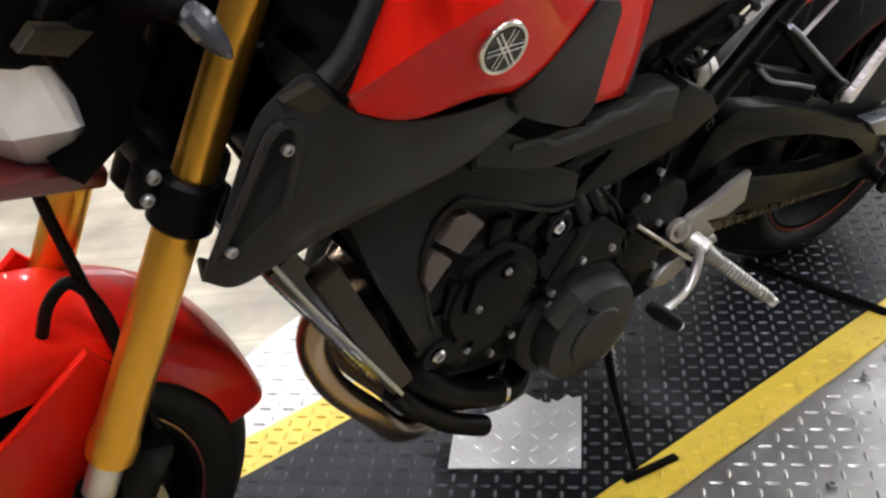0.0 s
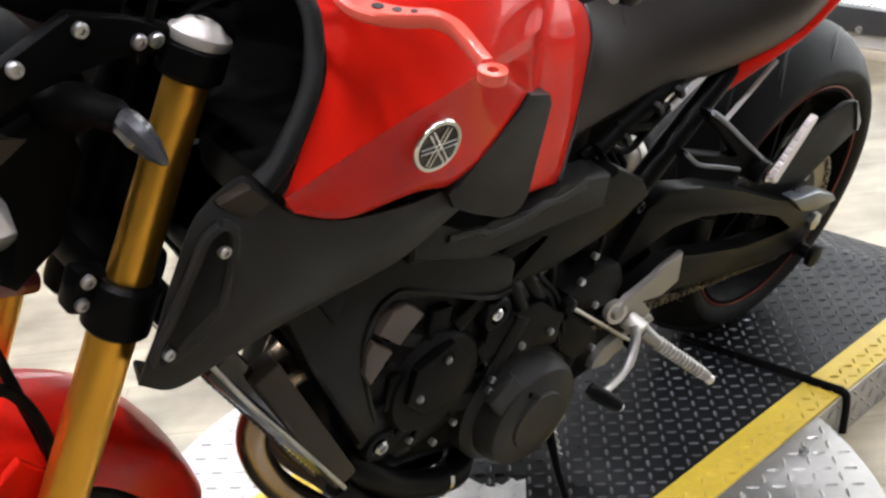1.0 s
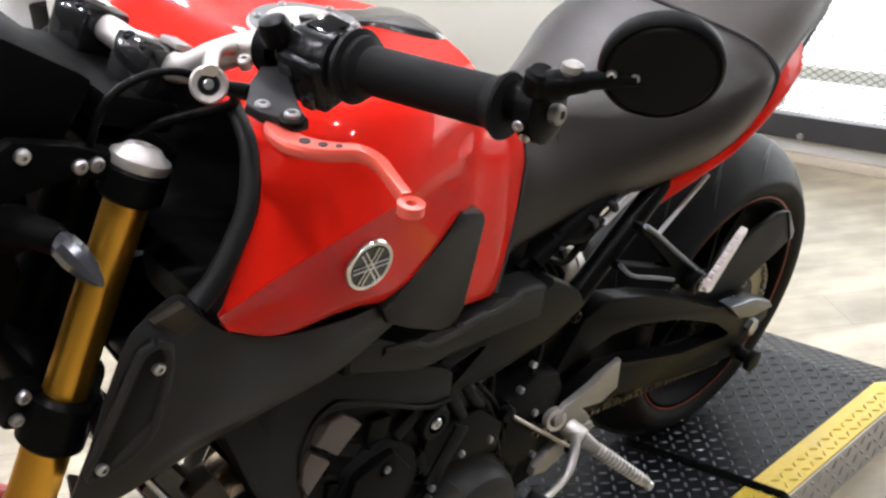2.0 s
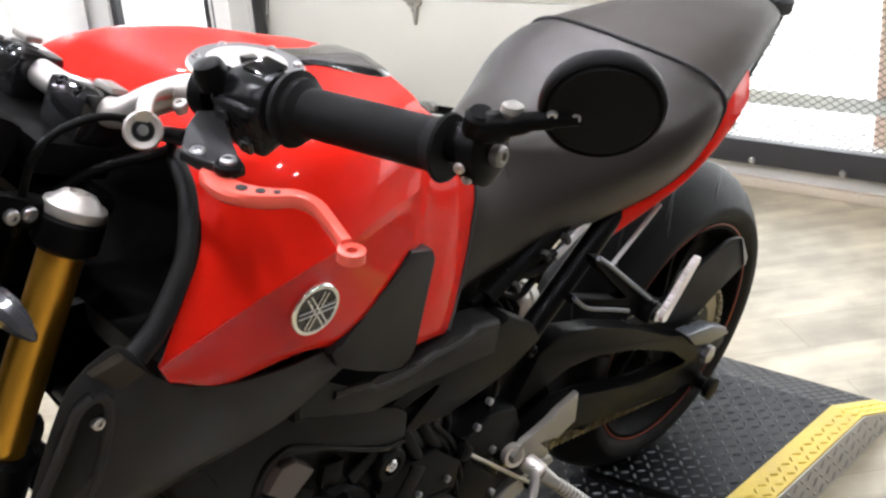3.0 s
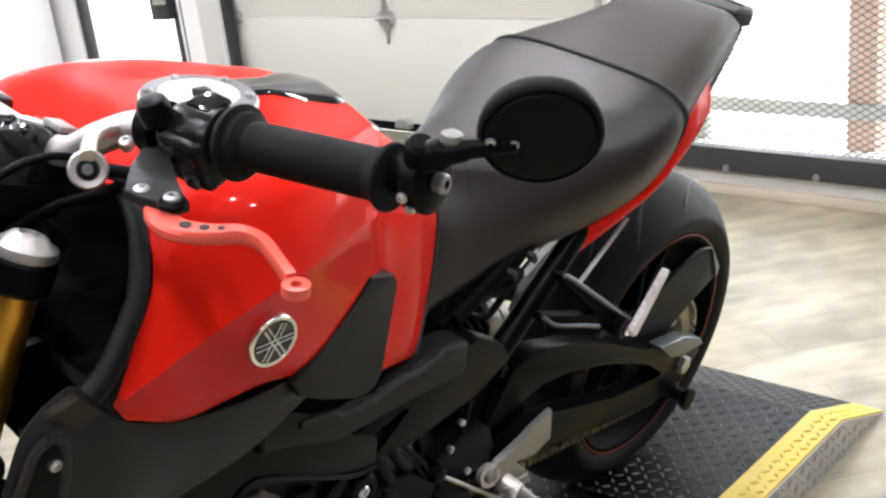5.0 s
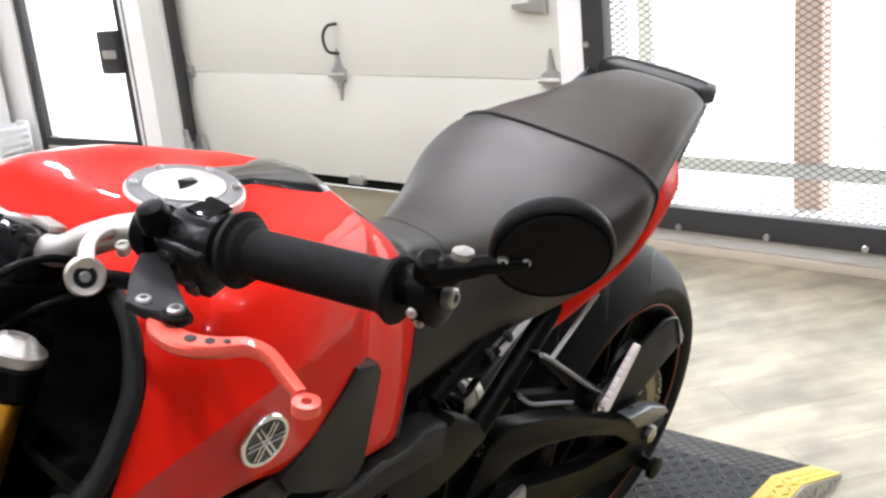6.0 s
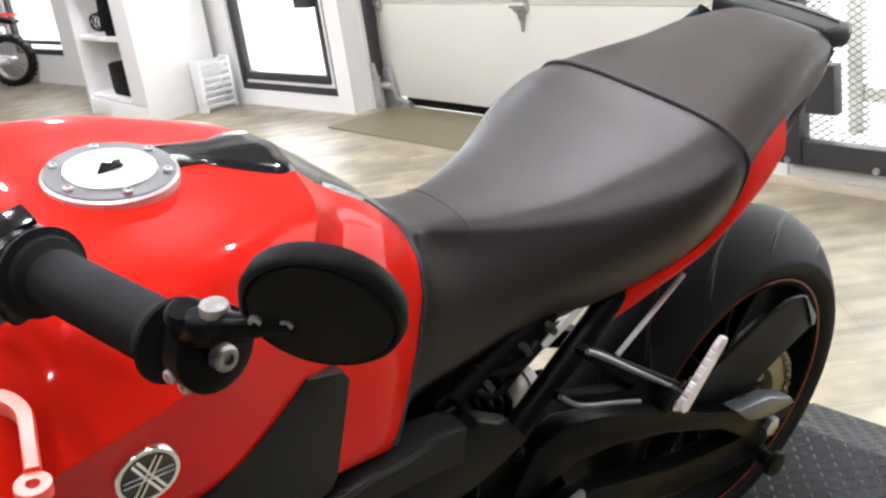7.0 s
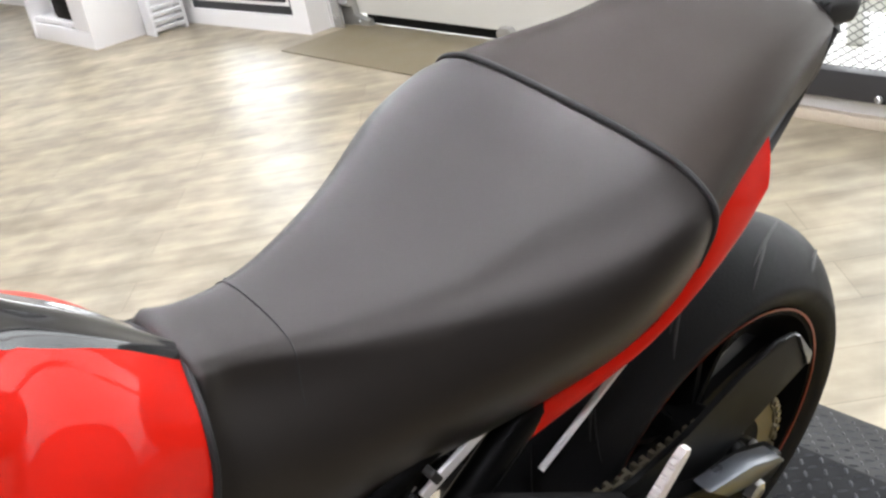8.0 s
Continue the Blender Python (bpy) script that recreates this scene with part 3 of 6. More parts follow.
part("front_mudguard", box((0.24, 0.07, 0.012), pose(0.62, 0, 0.34, 0, 6), 0.004), RED, mini)
part("side_stand", rod((0.2, 0.05, 0.16), (0.17, 0.15, 0.0), 0.007), HOSE, mini)

# ceiling lights
for y, xs in ((-2.2, (-1.6, -0.2, 1.2)), (-1.1, (-2.4, -0.9, 0.6)), (0.6, (-3.2, -1.6, 0.0, 1.6)), (2.4, (-3.2, -1.6, 0.0, 1.6)), (4.2, (-3.2, -1.6, 0.0, 1.6)), (6.0, (-3.2, -1.6, 0.0, 1.6))):
    for x in xs:
        fix = thing("ceiling_light", pose(x, y, 3.0), "round recessed ceiling light", "light", "ceiling lights")
        part("trim_ring", lathe((0, 0, -0.012), (0, 0, 1), [(0, 0.085), (0, 0.07), (0.012, 0.07), (0.012, 0.088)], 24, None, True), GREY_PLASTIC, fix)
        r = 0.052 if y < 0 else 0.068
        part("lamp", lathe((0, 0, -0.006), (0, 0, 1), [(0, r), (0.006, r)], 20), LAMP_GLOW, fix)


# ---- platform ----
plat = thing("bike_platform", Matrix(), "low tread-plate platform, black top with yellow edges", "platform")
X0, X1, X2 = -1.75, 1.115, 1.33
YS = (-0.326, -0.260, 0.130, 0.206)


def deck(name, y0, y1, mat, label):
    """One lengthwise strip of the deck with the ramp at its end."""
    bm = prism([(X0, 0), (X0, FZ + 0.012), (X2 - 0.03, FZ + 0.012), (X2, FZ), (X2, FZ + 0.004), (X1, 0)], y0, y1)
    return part(name, bm, mat, plat, label, 20)


deck("black_deck", YS[1], YS[2], TREAD_BLACK, "black tread-plate deck")
deck("yellow_edge", YS[0], YS[1], TREAD_YELLOW, "yellow painted edge")
deck("yellow_edge", YS[2], YS[3], TREAD_YELLOW, "yellow painted edge")
bm = prism([(X0, -0.004), (X0, FZ), (X2, FZ), (X1, -0.004)], YS[0] - 0.004, YS[0] - 0.0005)
part("side_plate", bm, TREAD_SILVER, plat, "bare aluminium side plate", 20)


def top(x, y):
    return 0 if x < X1 else (X1 - x) / (X2 - X1) * -FZ * 0.96


for (y0, y1, mat, pitch) in ((YS[1], YS[2], LUG_BLACK, 0.0222), (YS[0], YS[1], TREAD_YELLOW, 0.0222), (YS[2], YS[3], TREAD_YELLOW, 0.0222)):
    tagged(part("tread_pattern", lugs(lug_spots(-0.95, X2 - 0.01, y0 + 0.002, y1 - 0.002, pitch), top), mat, plat), kind="stuff")
side = lugs([(x, z, a) for x, z, a in lug_spots(-0.3, X2, FZ, 0, 0.027, lambda x, z: z < top(x, 0) - 0.008)], 0, 0.024, 0.0072)
bmesh.ops.transform(side, matrix=pose(0, YS[0] - 0.004, 0, 90), verts=side.verts)
tagged(part("tread_pattern", side, TREAD_SILVER, plat), kind="stuff")


table = thing("turntable", pose(0.032, -0.116, 0), "round bare aluminium tread-plate turntable under the platform", "turntable")
R_TABLE = 0.579
part("disc", lathe((0, 0, FZ), (0, 0, 1), [(0, R_TABLE - 0.01), (0.004, R_TABLE), (-FZ - 0.008, R_TABLE), (-FZ - 0.004, R_TABLE - 0.003)], 96), TREAD_SILVER, table, "aluminium tread-plate disc", 20)
tagged(part("tread_pattern", lugs(lug_spots(-0.58, 0.58, -0.58, 0.58, 0.0275, lambda x, y: math.hypot(x, y) < R_TABLE - 0.018 and not (YS[0] - 0.012 < y - 0.116 < YS[3] + 0.012)), -0.004, 0.0235, 0.0072), TREAD_SILVER, table), kind="stuff")
for x, y in ((0.44, -0.245), (0.20, -0.35), (-0.10, -0.32), (-0.19, 0.40), (0.12, 0.43), (0.30, -0.46)):
    bolt((x, y, -0.004), (0, 0, 1), 0.008, table, STEEL)

cord = thing("black_strap", Matrix(), "flat black strap laid across the platform edge", "strap")
line = curve([(0.610, -0.02, 0.006), (0.620, -0.10, 0.005), (0.633, -0.20, 0.005), (0.643, -0.30, 0.005), (0.646, -0.330, 0.003), (0.646, -0.336, -0.02), (0.641, -0.336, -0.075)], 5)
part("webbing", tube(line, 0.0075, 8, None, 0.4), HOSE, cord)

sheet = thing("bright_plate", Matrix(), "polished loose aluminium plate lying on the deck", "metal plate")
e1, e2, o = Vector((-0.140, 0.134, 0)), Vector((0.116, 0.118, 0)), Vector((0.005, -0.207, 0.0022))
bm = bmesh.new()
edge = [(0, 0), (1, 0), (1, 0.5), (0.8, 0.72), (0.66, 0.80), (0.55, 0.92), (0.46, 1.05), (0.36, 0.95), (0.28, 0.9), (0.18, 0.93), (0.11, 1.02), (0.07, 0.97), (0, 1)]
lo = [bm.verts.new(o + e1 * a + e2 * b) for a, b in edge]
hi = [bm.verts.new(v.co + Vector((0, 0, 0.0022))) for v in lo]
bm.faces.new(lo), bm.faces.new(hi)
for i in range(len(lo)):
    bm.faces.new((lo[i], lo[(i + 1) % len(lo)], hi[(i + 1) % len(lo)], hi[i]))
part("plate", bm, BRIGHT_PLATE, sheet)
spots = []
for i in range(7):
    for j in range(6):
        a, b = (i + 0.5) / 7, (j + 0.5) / 6
        if b < 0.95 - 0.45 * max(0, a - 0.5) / 0.5:
            p = o + e1 * a + e2 * b
            spots.append((p.x, p.y, radians(0 if (i + j) % 2 else 90)))
tagged(part("tread_pattern", lugs(spots, 0.0045, 0.02, 0.006, 0.0014), BRIGHT_PLATE, sheet), kind="stuff")


# ---- motorcycle ----
LEAN = pose(-0.004, 0.010, 0.004, 14.49, 0.51, 0.18)
bike = thing("motorcycle", LEAN, "red and black motorcycle with gold forks leaning on its stand", "motorcycle")


def fork_x(z):
    return -0.6046 + (z - 0.470) * 0.395


FORK = Vector((0.395, 0, 1)).normalized()


def on_fork(z, y, ahead=0.0):
    return Vector((fork_x(z), y, z)) + Vector((-FORK.z, 0, FORK.x)) * ahead


# wheels
def wheel(name, label, axle, big, rim, half, crown, stripe, spokes, hub):
    w = tagged(new(name), label)
    w.parent, w.location = bike, axle
    prof = [(-half * 0.82, rim + 0.002), (-half * 0.95, rim + 0.014), (-half, rim + (big - rim) * 0.34)]
    prof += [(half * f, big - crown * abs(f) ** 2.1) for f in (-0.985, -0.95, -0.88, -0.78, -0.66, -0.52, -0.36, -0.18, 0.0)]
    prof = prof + [(-h, r) for h, r in prof[-2::-1]]
    part("tyre", lathe((0, 0, 0), (0, 1, 0), prof, 72, None, True), RUBBER, w, "black grooved road tyre")
    ring = [(-half * 0.86, rim + 0.006), (-half * 0.86, rim - 0.006), (-half * 0.6, rim - 0.022), (0, rim - 0.028)]
    ring = ring + [(-h, r) for h, r in ring[-2::-1]] + [(half * 0.6, rim - 0.008), (-half * 0.6, rim - 0.008)]
    part("rim", lathe((0, 0, 0), (0, 1, 0), ring, 64, None, True), COWL, w, "satin black cast rim")
    for s in (-1, 1):
        part("rim_tape", lathe((0, s * half * 0.872, 0), (0, s, 0), [(0, rim + 0.0036), (0.0012, rim + 0.0036), (0.0012, rim + 0.0006), (0, rim + 0.0006)], 72, None, True), stripe, w, "thin coloured rim stripe")
    part("hub", lathe((0, -0.07, 0), (0, 1, 0), [(0, 0.03), (0.01, hub), (0.05, hub * 0.8), (0.09, hub * 0.8), (0.13, hub), (0.14, 0.03)], 28), SATIN, w)
    for k in range(spokes):
        a = 2 * math.pi * k / spokes
        for d in (-0.16, 0.16):
            c0, c1 = a + d * 0.5, a + d * 1.15
            bm = tube([(hub * 0.7 * math.cos(c0), 0, hub * 0.7 * math.sin(c0)), ((rim - 0.1) * math.cos(c1), 0, (rim - 0.1) * math.sin(c1)),
                       ((rim - 0.015) * math.cos(c1 * 1.0), 0, (rim - 0.015) * math.sin(c1))], [0.020, 0.017, 0.021], 8, None, 1.5)
            part("spoke", bm, SATIN, w)
    return w


rear = wheel("rear_wheel", "wide rear wheel with black spokes", Vector((0.730, 0, 0.310)), 0.305, 0.213, 0.086, 0.058, ORANGE, 5, 0.06)
front = wheel("front_wheel", "front wheel with black spokes", Vector((-0.688, 0, 0.264)), 0.270, 0.190, 0.06, 0.04, DARK_RED, 5, 0.05)
# tread grooves of the rear tyre
for k in range(12):
    for s in (-1, 1):
        for start, span, y0, y1 in ((0.0, 0.40, 0.010, 0.058), (0.22, 0.24, 0.036, 0.074)):
            a0 = 2 * math.pi * (k + 0.5 * (s > 0)) / 12 + start
            pts = []
            for i in range(8):
                f = i / 7
                y = s * (y0 + (y1 - y0) * f ** 0.8)
                r = 0.3053 - 0.058 * (abs(y) / 0.086) ** 2.1
                a = a0 + span * f * (1.25 - 0.25 * f)
                pts.append((r * math.cos(a), y, r * math.sin(a)))
            part("groove", tube(pts, [0.0006, 0.0018, 0.0024, 0.0026, 0.0026, 0.0024, 0.0016, 0.0006], 6, None, 0.5), SEAM, rear)
# sprocket and brake discs
bm = bmesh.new()
n = 43
for k in range(n * 2):
    a0, a1 = math.pi * k / n, math.pi * (k + 1) / n
    r0 = 0.112 if k % 2 else 0.105
    v = [bm.verts.new((r * math.cos(a), y, r * math.sin(a))) for y in (-0.088, -0.094) for r, a in ((0.07, a0), (r0, a0), (r0, a1), (0.07, a1))]
    for f in ((0, 1, 2, 3), (4, 7, 6, 5), (1, 5, 6, 2), (0, 3, 7, 4), (0, 4, 5, 1), (2, 6, 7, 3)):
        bm.faces.new([v[i] for i in f])
part("sprocket", bm, CHAIN_METAL, rear, "toothed steel sprocket", 20)
part("sprocket_carrier", lathe((0, -0.087, 0), (0, -1, 0), [(0, 0.075), (0.006, 0.072), (0.008, 0.04), (0.03, 0.035), (0.03, 0.012)], 28), SATIN, rear)
for k in range(5):
    a = 2 * math.pi * k / 5
    bolt((0.058 * math.cos(a), -0.094, 0.058 * math.sin(a)), (0, -1, 0), 0.008, rear)
part("brake_disc", lathe((0, 0.085, 0), (0, 1, 0), [(0, 0.12), (0, 0.085), (0.005, 0.085), (0.005, 0.12)], 40, None, True), STEEL, rear)
for s in (-1, 1):
    part("brake_disc", lathe((0, s * 0.066, 0), (0, s, 0), [(0, 0.140), (0, 0.110), (0.005, 0.110), (0.005, 0.140)], 44, None, True), STEEL, front, "steel front brake disc")
    part("disc_carrier", lathe((0, s * 0.06, 0), (0, s, 0), [(0, 0.12), (0, 0.06), (0.004, 0.06), (0.004, 0.12)], 10, None, True), SATIN, front)

# forks
for s in (-1, 1):
    y = -0.022 + 0.0915 * s
    leg = part("fork_tube", lathe(on_fork(0.445, y), FORK, [(0, 0.017), (0, 0.0235), (0.012, 0.0245), (0.022, 0.0245), (0.03, 0.0225), (0.06, 0.0215), (0.27, 0.0212), (0.295, 0.0190), (0.50, 0.0182), (0.500, 0.0187), (0.52, 0.0187), (0.52, 0.014)], 36), GOLD, bike, "gold anodised upside-down fork tube")
    part("slider", rod(on_fork(0.33, y), on_fork(0.46, y), 0.0165, seg=24), SILVER, leg, "bare metal fork slider")
    part("axle_clamp", tube([on_fork(0.40, y), on_fork(0.35, y), on_fork(0.30, y, 0.02)], [0.023, 0.025, 0.025], 16), SATIN, leg)
    part("caliper", box((0.07, 0.05, 0.13), pose(-0.60, 0.085 * s, 0.36, 0, 24, 0), 0.012), SATIN, leg, "black brake caliper")
    part("top_cap", lathe(on_fork(0.928, y), FORK, [(0, 0.0245), (0.004, 0.0255), (0.008, 0.0245), (0.010, 0.020), (0.016, 0.014), (0.018, 0.008), (0.015, 0.007)], 24), PALE_METAL, leg, "silver fork top cap")
# triple clamps
for z, h, r, nm in ((0.712, 0.050, 0.0295, "lower_clamp"), (0.915, 0.030, 0.0265, "upper_clamp")):
    c = part(nm, box((0.075, 0.17, h * 0.8), pose(fork_x(z) + 0.025, 0, z, 0, 20.9), 0.012), SATIN, bike, "black triple clamp")
    for s in (-1, 1):
        p = on_fork(z, -0.022 + 0.0915 * s) - FORK * h / 2
        part("clamp_ring", lathe(p, FORK, [(0, r - 0.004), (0.004, r), (h - 0.004, r), (h, r - 0.004)], 28), SATIN, c)
        part("clamp_lug", box((0.028, 0.024, h * 0.78), Matrix.Translation(on_fork(z + 0.008, -0.022 + 0.0785 * s, 0.031)) @ pose(0, 0, 0, 0, 20.9), 0.005), SATIN, c)
        for dz in ((-0.016, 0.016) if nm == "lower_clamp" else (0,)):
            bolt(on_fork(z + 0.010 + dz * 0.62, -0.022 + 0.0900 * s, 0.036), (0, s, 0), 0.0062, c, STEEL)
part("cable_guide", lathe((-0.407, -0.188, 1.0225), (-0.45, -0.75, 0.35), [(-0.004, 0.0080), (-0.005, 0.0122), (-0.002, 0.0138), (0.008, 0.0138), (0.011, 0.0122), (0.010, 0.0080)], 24, None, True), PALE_METAL, bike, "silver cable clamp on the handlebar")
part("guide_core", lathe((-0.407, -0.188, 1.0225), (-0.45, -0.75, 0.35), [(-0.010, 0.0085), (0.009, 0.0085), (0.011, 0.007), (0.011, 0)], 18), GLOSS_BLACK, bike, "black cable end in the clamp")
bolt((-0.412, -0.196, 1.0265), (-0.45, -0.75, 0.35), 0.0038, bike, STEEL)
part("guide_arm", tube(curve([(-0.411, -0.196, 1.036), (-0.398, -0.180, 1.040), (-0.378, -0.165, 1.036), (-0.358, -0.155, 1.028)], 5), 0.0065, 10, None, 0.8), PALE_METAL, bike, "silver arm of the cable clamp")
part("steering_stem", rod(on_fork(0.66, 0, -0.03), on_fork(0.93, 0, -0.03), 0.03, edge=0.004), SATIN, bike)
part("stem_nut", lathe(on_fork(0.915, 0, -0.03), FORK, [(0, 0.019), (0.012, 0.018), (0.015, 0.01)], 6), STEEL, bike)

# front mudguard
rows = []
for a, w, lift in ((150, 0.050, 0.012), (128, 0.066, 0.016), (105, 0.072, 0.02), (80, 0.074, 0.02), (55, 0.072, 0.02), (34, 0.068, 0.014), (16, 0.058, 0.010), (9, 0.04, 0.008)):
    c, s = math.cos(radians(a)), math.sin(radians(a))
    rows.append([(-0.688 + (0.272 + lift + dr) * c, y, 0.266 + (0.272 + lift + dr) * s) for y, dr in ((-w, -0.045), (-w * 0.97, -0.012), (-w * 0.75, 0.006), (0, 0.012), (w * 0.75, 0.006), (w * 0.97, -0.012), (w, -0.045))])
guard = part("front_mudguard", net(rows, 4, 5, 0.003), RED, bike, "glossy red front mudguard")
for s in (-1, 1):
    out = [(-0.783, 0.425), (-0.683, 0.495), (-0.608, 0.560), (-0.583, 0.525), (-0.578, 0.435), (-0.603, 0.335), (-0.643, 0.305), (-0.703, 0.335)]
    part("side_blade", prism(out, 0.073 * s, 0.082 * s, 0.003, None, lambda x, z: 0.10 * s * max(0, z - 0.42) * 0.4), RED, guard, "red angular mudguard bracket")

# headlamp
lampbody = part("headlamp_shell", box((0.15, 0.17, 0.10), pose(-0.575, 0, 0.885, 0, 22), 0.03, None, 4), COWL, bike, "black headlamp shell")
part("shell_side", prism([(-0.60, 0.875), (-0.53, 0.90), (-0.515, 0.85), (-0.545, 0.775), (-0.585, 0.745), (-0.60, 0.76), (-0.565, 0.80)], -0.098, 0.098, 0.01), COWL, lampbody)
# brown plate painting the tan reflection on the shell
part("shell_patch", prism([(-0.600, 0.893), (-0.557, 0.879), (-0.580, 0.864), (-0.615, 0.878)], -0.0990, -0.080, 0.002), BROWN_AND_SHEEN, lampbody, "painted brown reflection on the shell")
bm = bmesh.new()
rings = []
for x, f, drop in ((-0.562, 1.0, 0.0), (-0.590, 1.02, 0.0), (-0.630, 0.86, -0.005), (-0.665, 0.5, -0.01), (-0.672, 0.25, -0.012)):
    rings.append([bm.verts.new((x - z * 0.30, y * f, 0.811 + drop + z * f * 1.10)) for y, z in ((-0.06, -0.058), (0.06, -0.058), (0.092, -0.01), (0.078, 0.045), (0.03, 0.058), (-0.03, 0.058), (-0.078, 0.045), (-0.092, -0.01))])
for a, b in zip(rings, rings[1:]):
    for k in range(8):
        bm.faces.new((a[k], a[(k + 1) % 8], b[(k + 1) % 8], b[k]))
bm.faces.new(rings[-1]), bm.faces.new(rings[0])
part("headlamp_lens", bm, WHITE_GLASS, lampbody, "clear faceted headlamp lens", 12)
part("lower_cowl", box((0.10, 0.15, 0.018), pose(-0.605, 0, 0.740, 0, 14), 0.006), DARK_RED, lampbody, "dark red lip below the lamp")
part("bridge_cover", box((0.075, 0.17, 0.03), pose(-0.405, 0, 0.955, 0, 21), 0.010), COWL, bike)
part("meter_housing", box((0.10, 0.17, 0.085), pose(-0.50, 0, 0.985, 0, 34), 0.016), COWL, bike, "black instrument housing")
for s in (-1, 1):
    part("lamp_stay", prism([(-0.60, 0.905), (-0.575, 0.945), (-0.52, 0.972), (-0.475, 0.958), (-0.45, 0.945), (-0.46, 0.925), (-0.49, 0.935), (-0.53, 0.93), (-0.56, 0.918), (-0.585, 0.905)], 0.098 * s, 0.112 * s, 0.004), COWL, bike, "black headlamp stay")
    for x, z in ((-0.564, 0.943), (-0.515, 0.960), (-0.472, 0.940)):
        bolt((x, 0.112 * s, z), (0, s, 0), 0.0062, bike, STEEL)
    stalk = part("turn_signal", tube(curve([(-0.535, 0.09 * s, 0.895), (-0.524, 0.135 * s, 0.912), (-0.515, 0.165 * s, 0.915)], 4), [0.018] * 4 + [0.0125] * 4 + [0.009], 14), COWL, bike, "turn signal with clear lens")
    part("signal_lens", lathe((-0.516, 0.160 * s, 0.916), (0.40, s, -0.72), [(0, 0.008), (0.008, 0.011), (0.020, 0.0118), (0.034, 0.009), (0.045, 0.004), (0.048, 0.001)], 10), LENS, stalk, "clear faceted signal lens", 15)

# handlebar
bar = [(-0.372, 0, 0.985), (-0.371, -0.06, 0.986), (-0.368, -0.095, 0.992), (-0.362, -0.130, 1.014), (-0.352, -0.175, 1.036), (-0.341, -0.24, 1.048), (-0.3190, -0.385, 1.0662)]
full = [(x, -y, z) for x, y, z in bar[:0:-1]] + bar
hb = part("handlebar", tube(curve(full, 6), 0.0125, 16), PALE_METAL, bike, "silver tapered handlebar")
for s in (-1, 1):
    part("bar_clamp", box((0.046, 0.058, 0.044), pose(-0.375, 0.052 * s, 0.980, 0, 20), 0.009), GLOSS_BLACK, hb, "black handlebar riser clamp")
    part("clamp_cap", box((0.016, 0.026, 0.006), pose(-0.360, 0.068 * s, 1.002, 0, 20), 0.002), CAST, hb)
    bolt((-0.386, 0.04 * s, 1.002), (-0.3, 0, 1), 0.0055, hb, SATIN)
    bolt((-0.386, 0.066 * s, 1.002), (-0.3, 0, 1), 0.0055, hb, SATIN)
    gi, go = Vector((-0.338, 0.262 * s, 1.0510)), Vector((-0.318, 0.392 * s, 1.0672))
    ax = (go - gi).normalized()
    L_ = (go - gi).length
    prof = [(0, 0.016), (0.001, 0.0255), (0.006, 0.0270), (0.008, 0.0225), (0.013, 0.0222), (0.016, 0.0186)] + [(0.018 + i * 0.004 + j * 0.002, 0.0168 + 0.0005 * j) for i in range(int((L_ - 0.028) / 0.004)) for j in (0, 1)] + [(L_ - 0.008, 0.019), (L_ - 0.002, 0.0225), (L_, 0.0215), (L_, 0.01)]
    part("grip", lathe(gi, ax, prof, 28), GRIP, hb, "ribbed black rubber grip")
# left switch housing, clutch perch and lever
SWITCH = material("satin_switch_plastic", (0.006, 0.006, 0.0063), 0.26, 0.0, 0, 0.1, 20, 0.06, 300, 0.1, 600, spec=0.18)
ax = (Vector((-0.318, -0.392, 1.0672)) - Vector((-0.338, -0.262, 1.0510))).normalized()
sw = part("switch_housing", lathe(Vector((-0.346, -0.212, 1.0445)), ax, [(0, 0.015), (0.003, 0.0215), (0.012, 0.0235), (0.036, 0.0240), (0.044, 0.0225), (0.047, 0.016)], 24), SWITCH, bike, "black switch housing")
part("switch_block", box((0.032, 0.046, 0.042), pose(-0.349, -0.234, 1.037, 0, -18, 6), 0.008, None, 3), SWITCH, sw)
part("switch_rocker", box((0.006, 0.014, 0.016), pose(-0.366, -0.226, 1.036, 0, -18, 6), 0.002), GLOSS_BLACK, sw)
part("switch_rocker", box((0.006, 0.012, 0.010), pose(-0.362, -0.246, 1.022, 0, -18, 6), 0.002), GLOSS_BLACK, sw)
part("switch_knob", lathe((-0.364, -0.212, 1.055), (-0.35, 0.1, 1), [(0, 0.011), (0.012, 0.012), (0.018, 0.010), (0.02, 0.004)], 12), SATIN, sw)
part("horn_button", box((0.010, 0.016, 0.012), pose(-0.354, -0.236, 1.024), 0.003), GREY_PLASTIC, sw)
part("switch_plate", box((0.022, 0.024, 0.004), pose(-0.340, -0.236, 1.0715, 0, -10), 0.002), GLOSS_BLACK, sw)
pc = part("clutch_perch", lathe(Vector((-0.351, -0.182, 1.039)), ax, [(0, 0.0145), (0.002, 0.0205), (0.016, 0.0205), (0.018, 0.0145)], 20), SATIN, bike, "black clutch perch")
part("perch_arm", slab([(-0.358, -0.212), (-0.374, -0.204), (-0.398, -0.226), (-0.420, -0.252), (-0.418, -0.266), (-0.410, -0.292), (-0.398, -0.292), (-0.388, -0.262), (-0.37, -0.232)], 1.028, 1.036, 0.002), PERCH, pc, "grey cast lever bracket")
part("cable_adjuster", rod((-0.388, -0.215, 1.022), (-0.392, -0.165, 1.010), 0.0065, 0.005), SATIN, pc)
bolt((-0.372, -0.182, 1.030), (-0.4, -0.2, 1), 0.0055, pc, PALE_METAL)
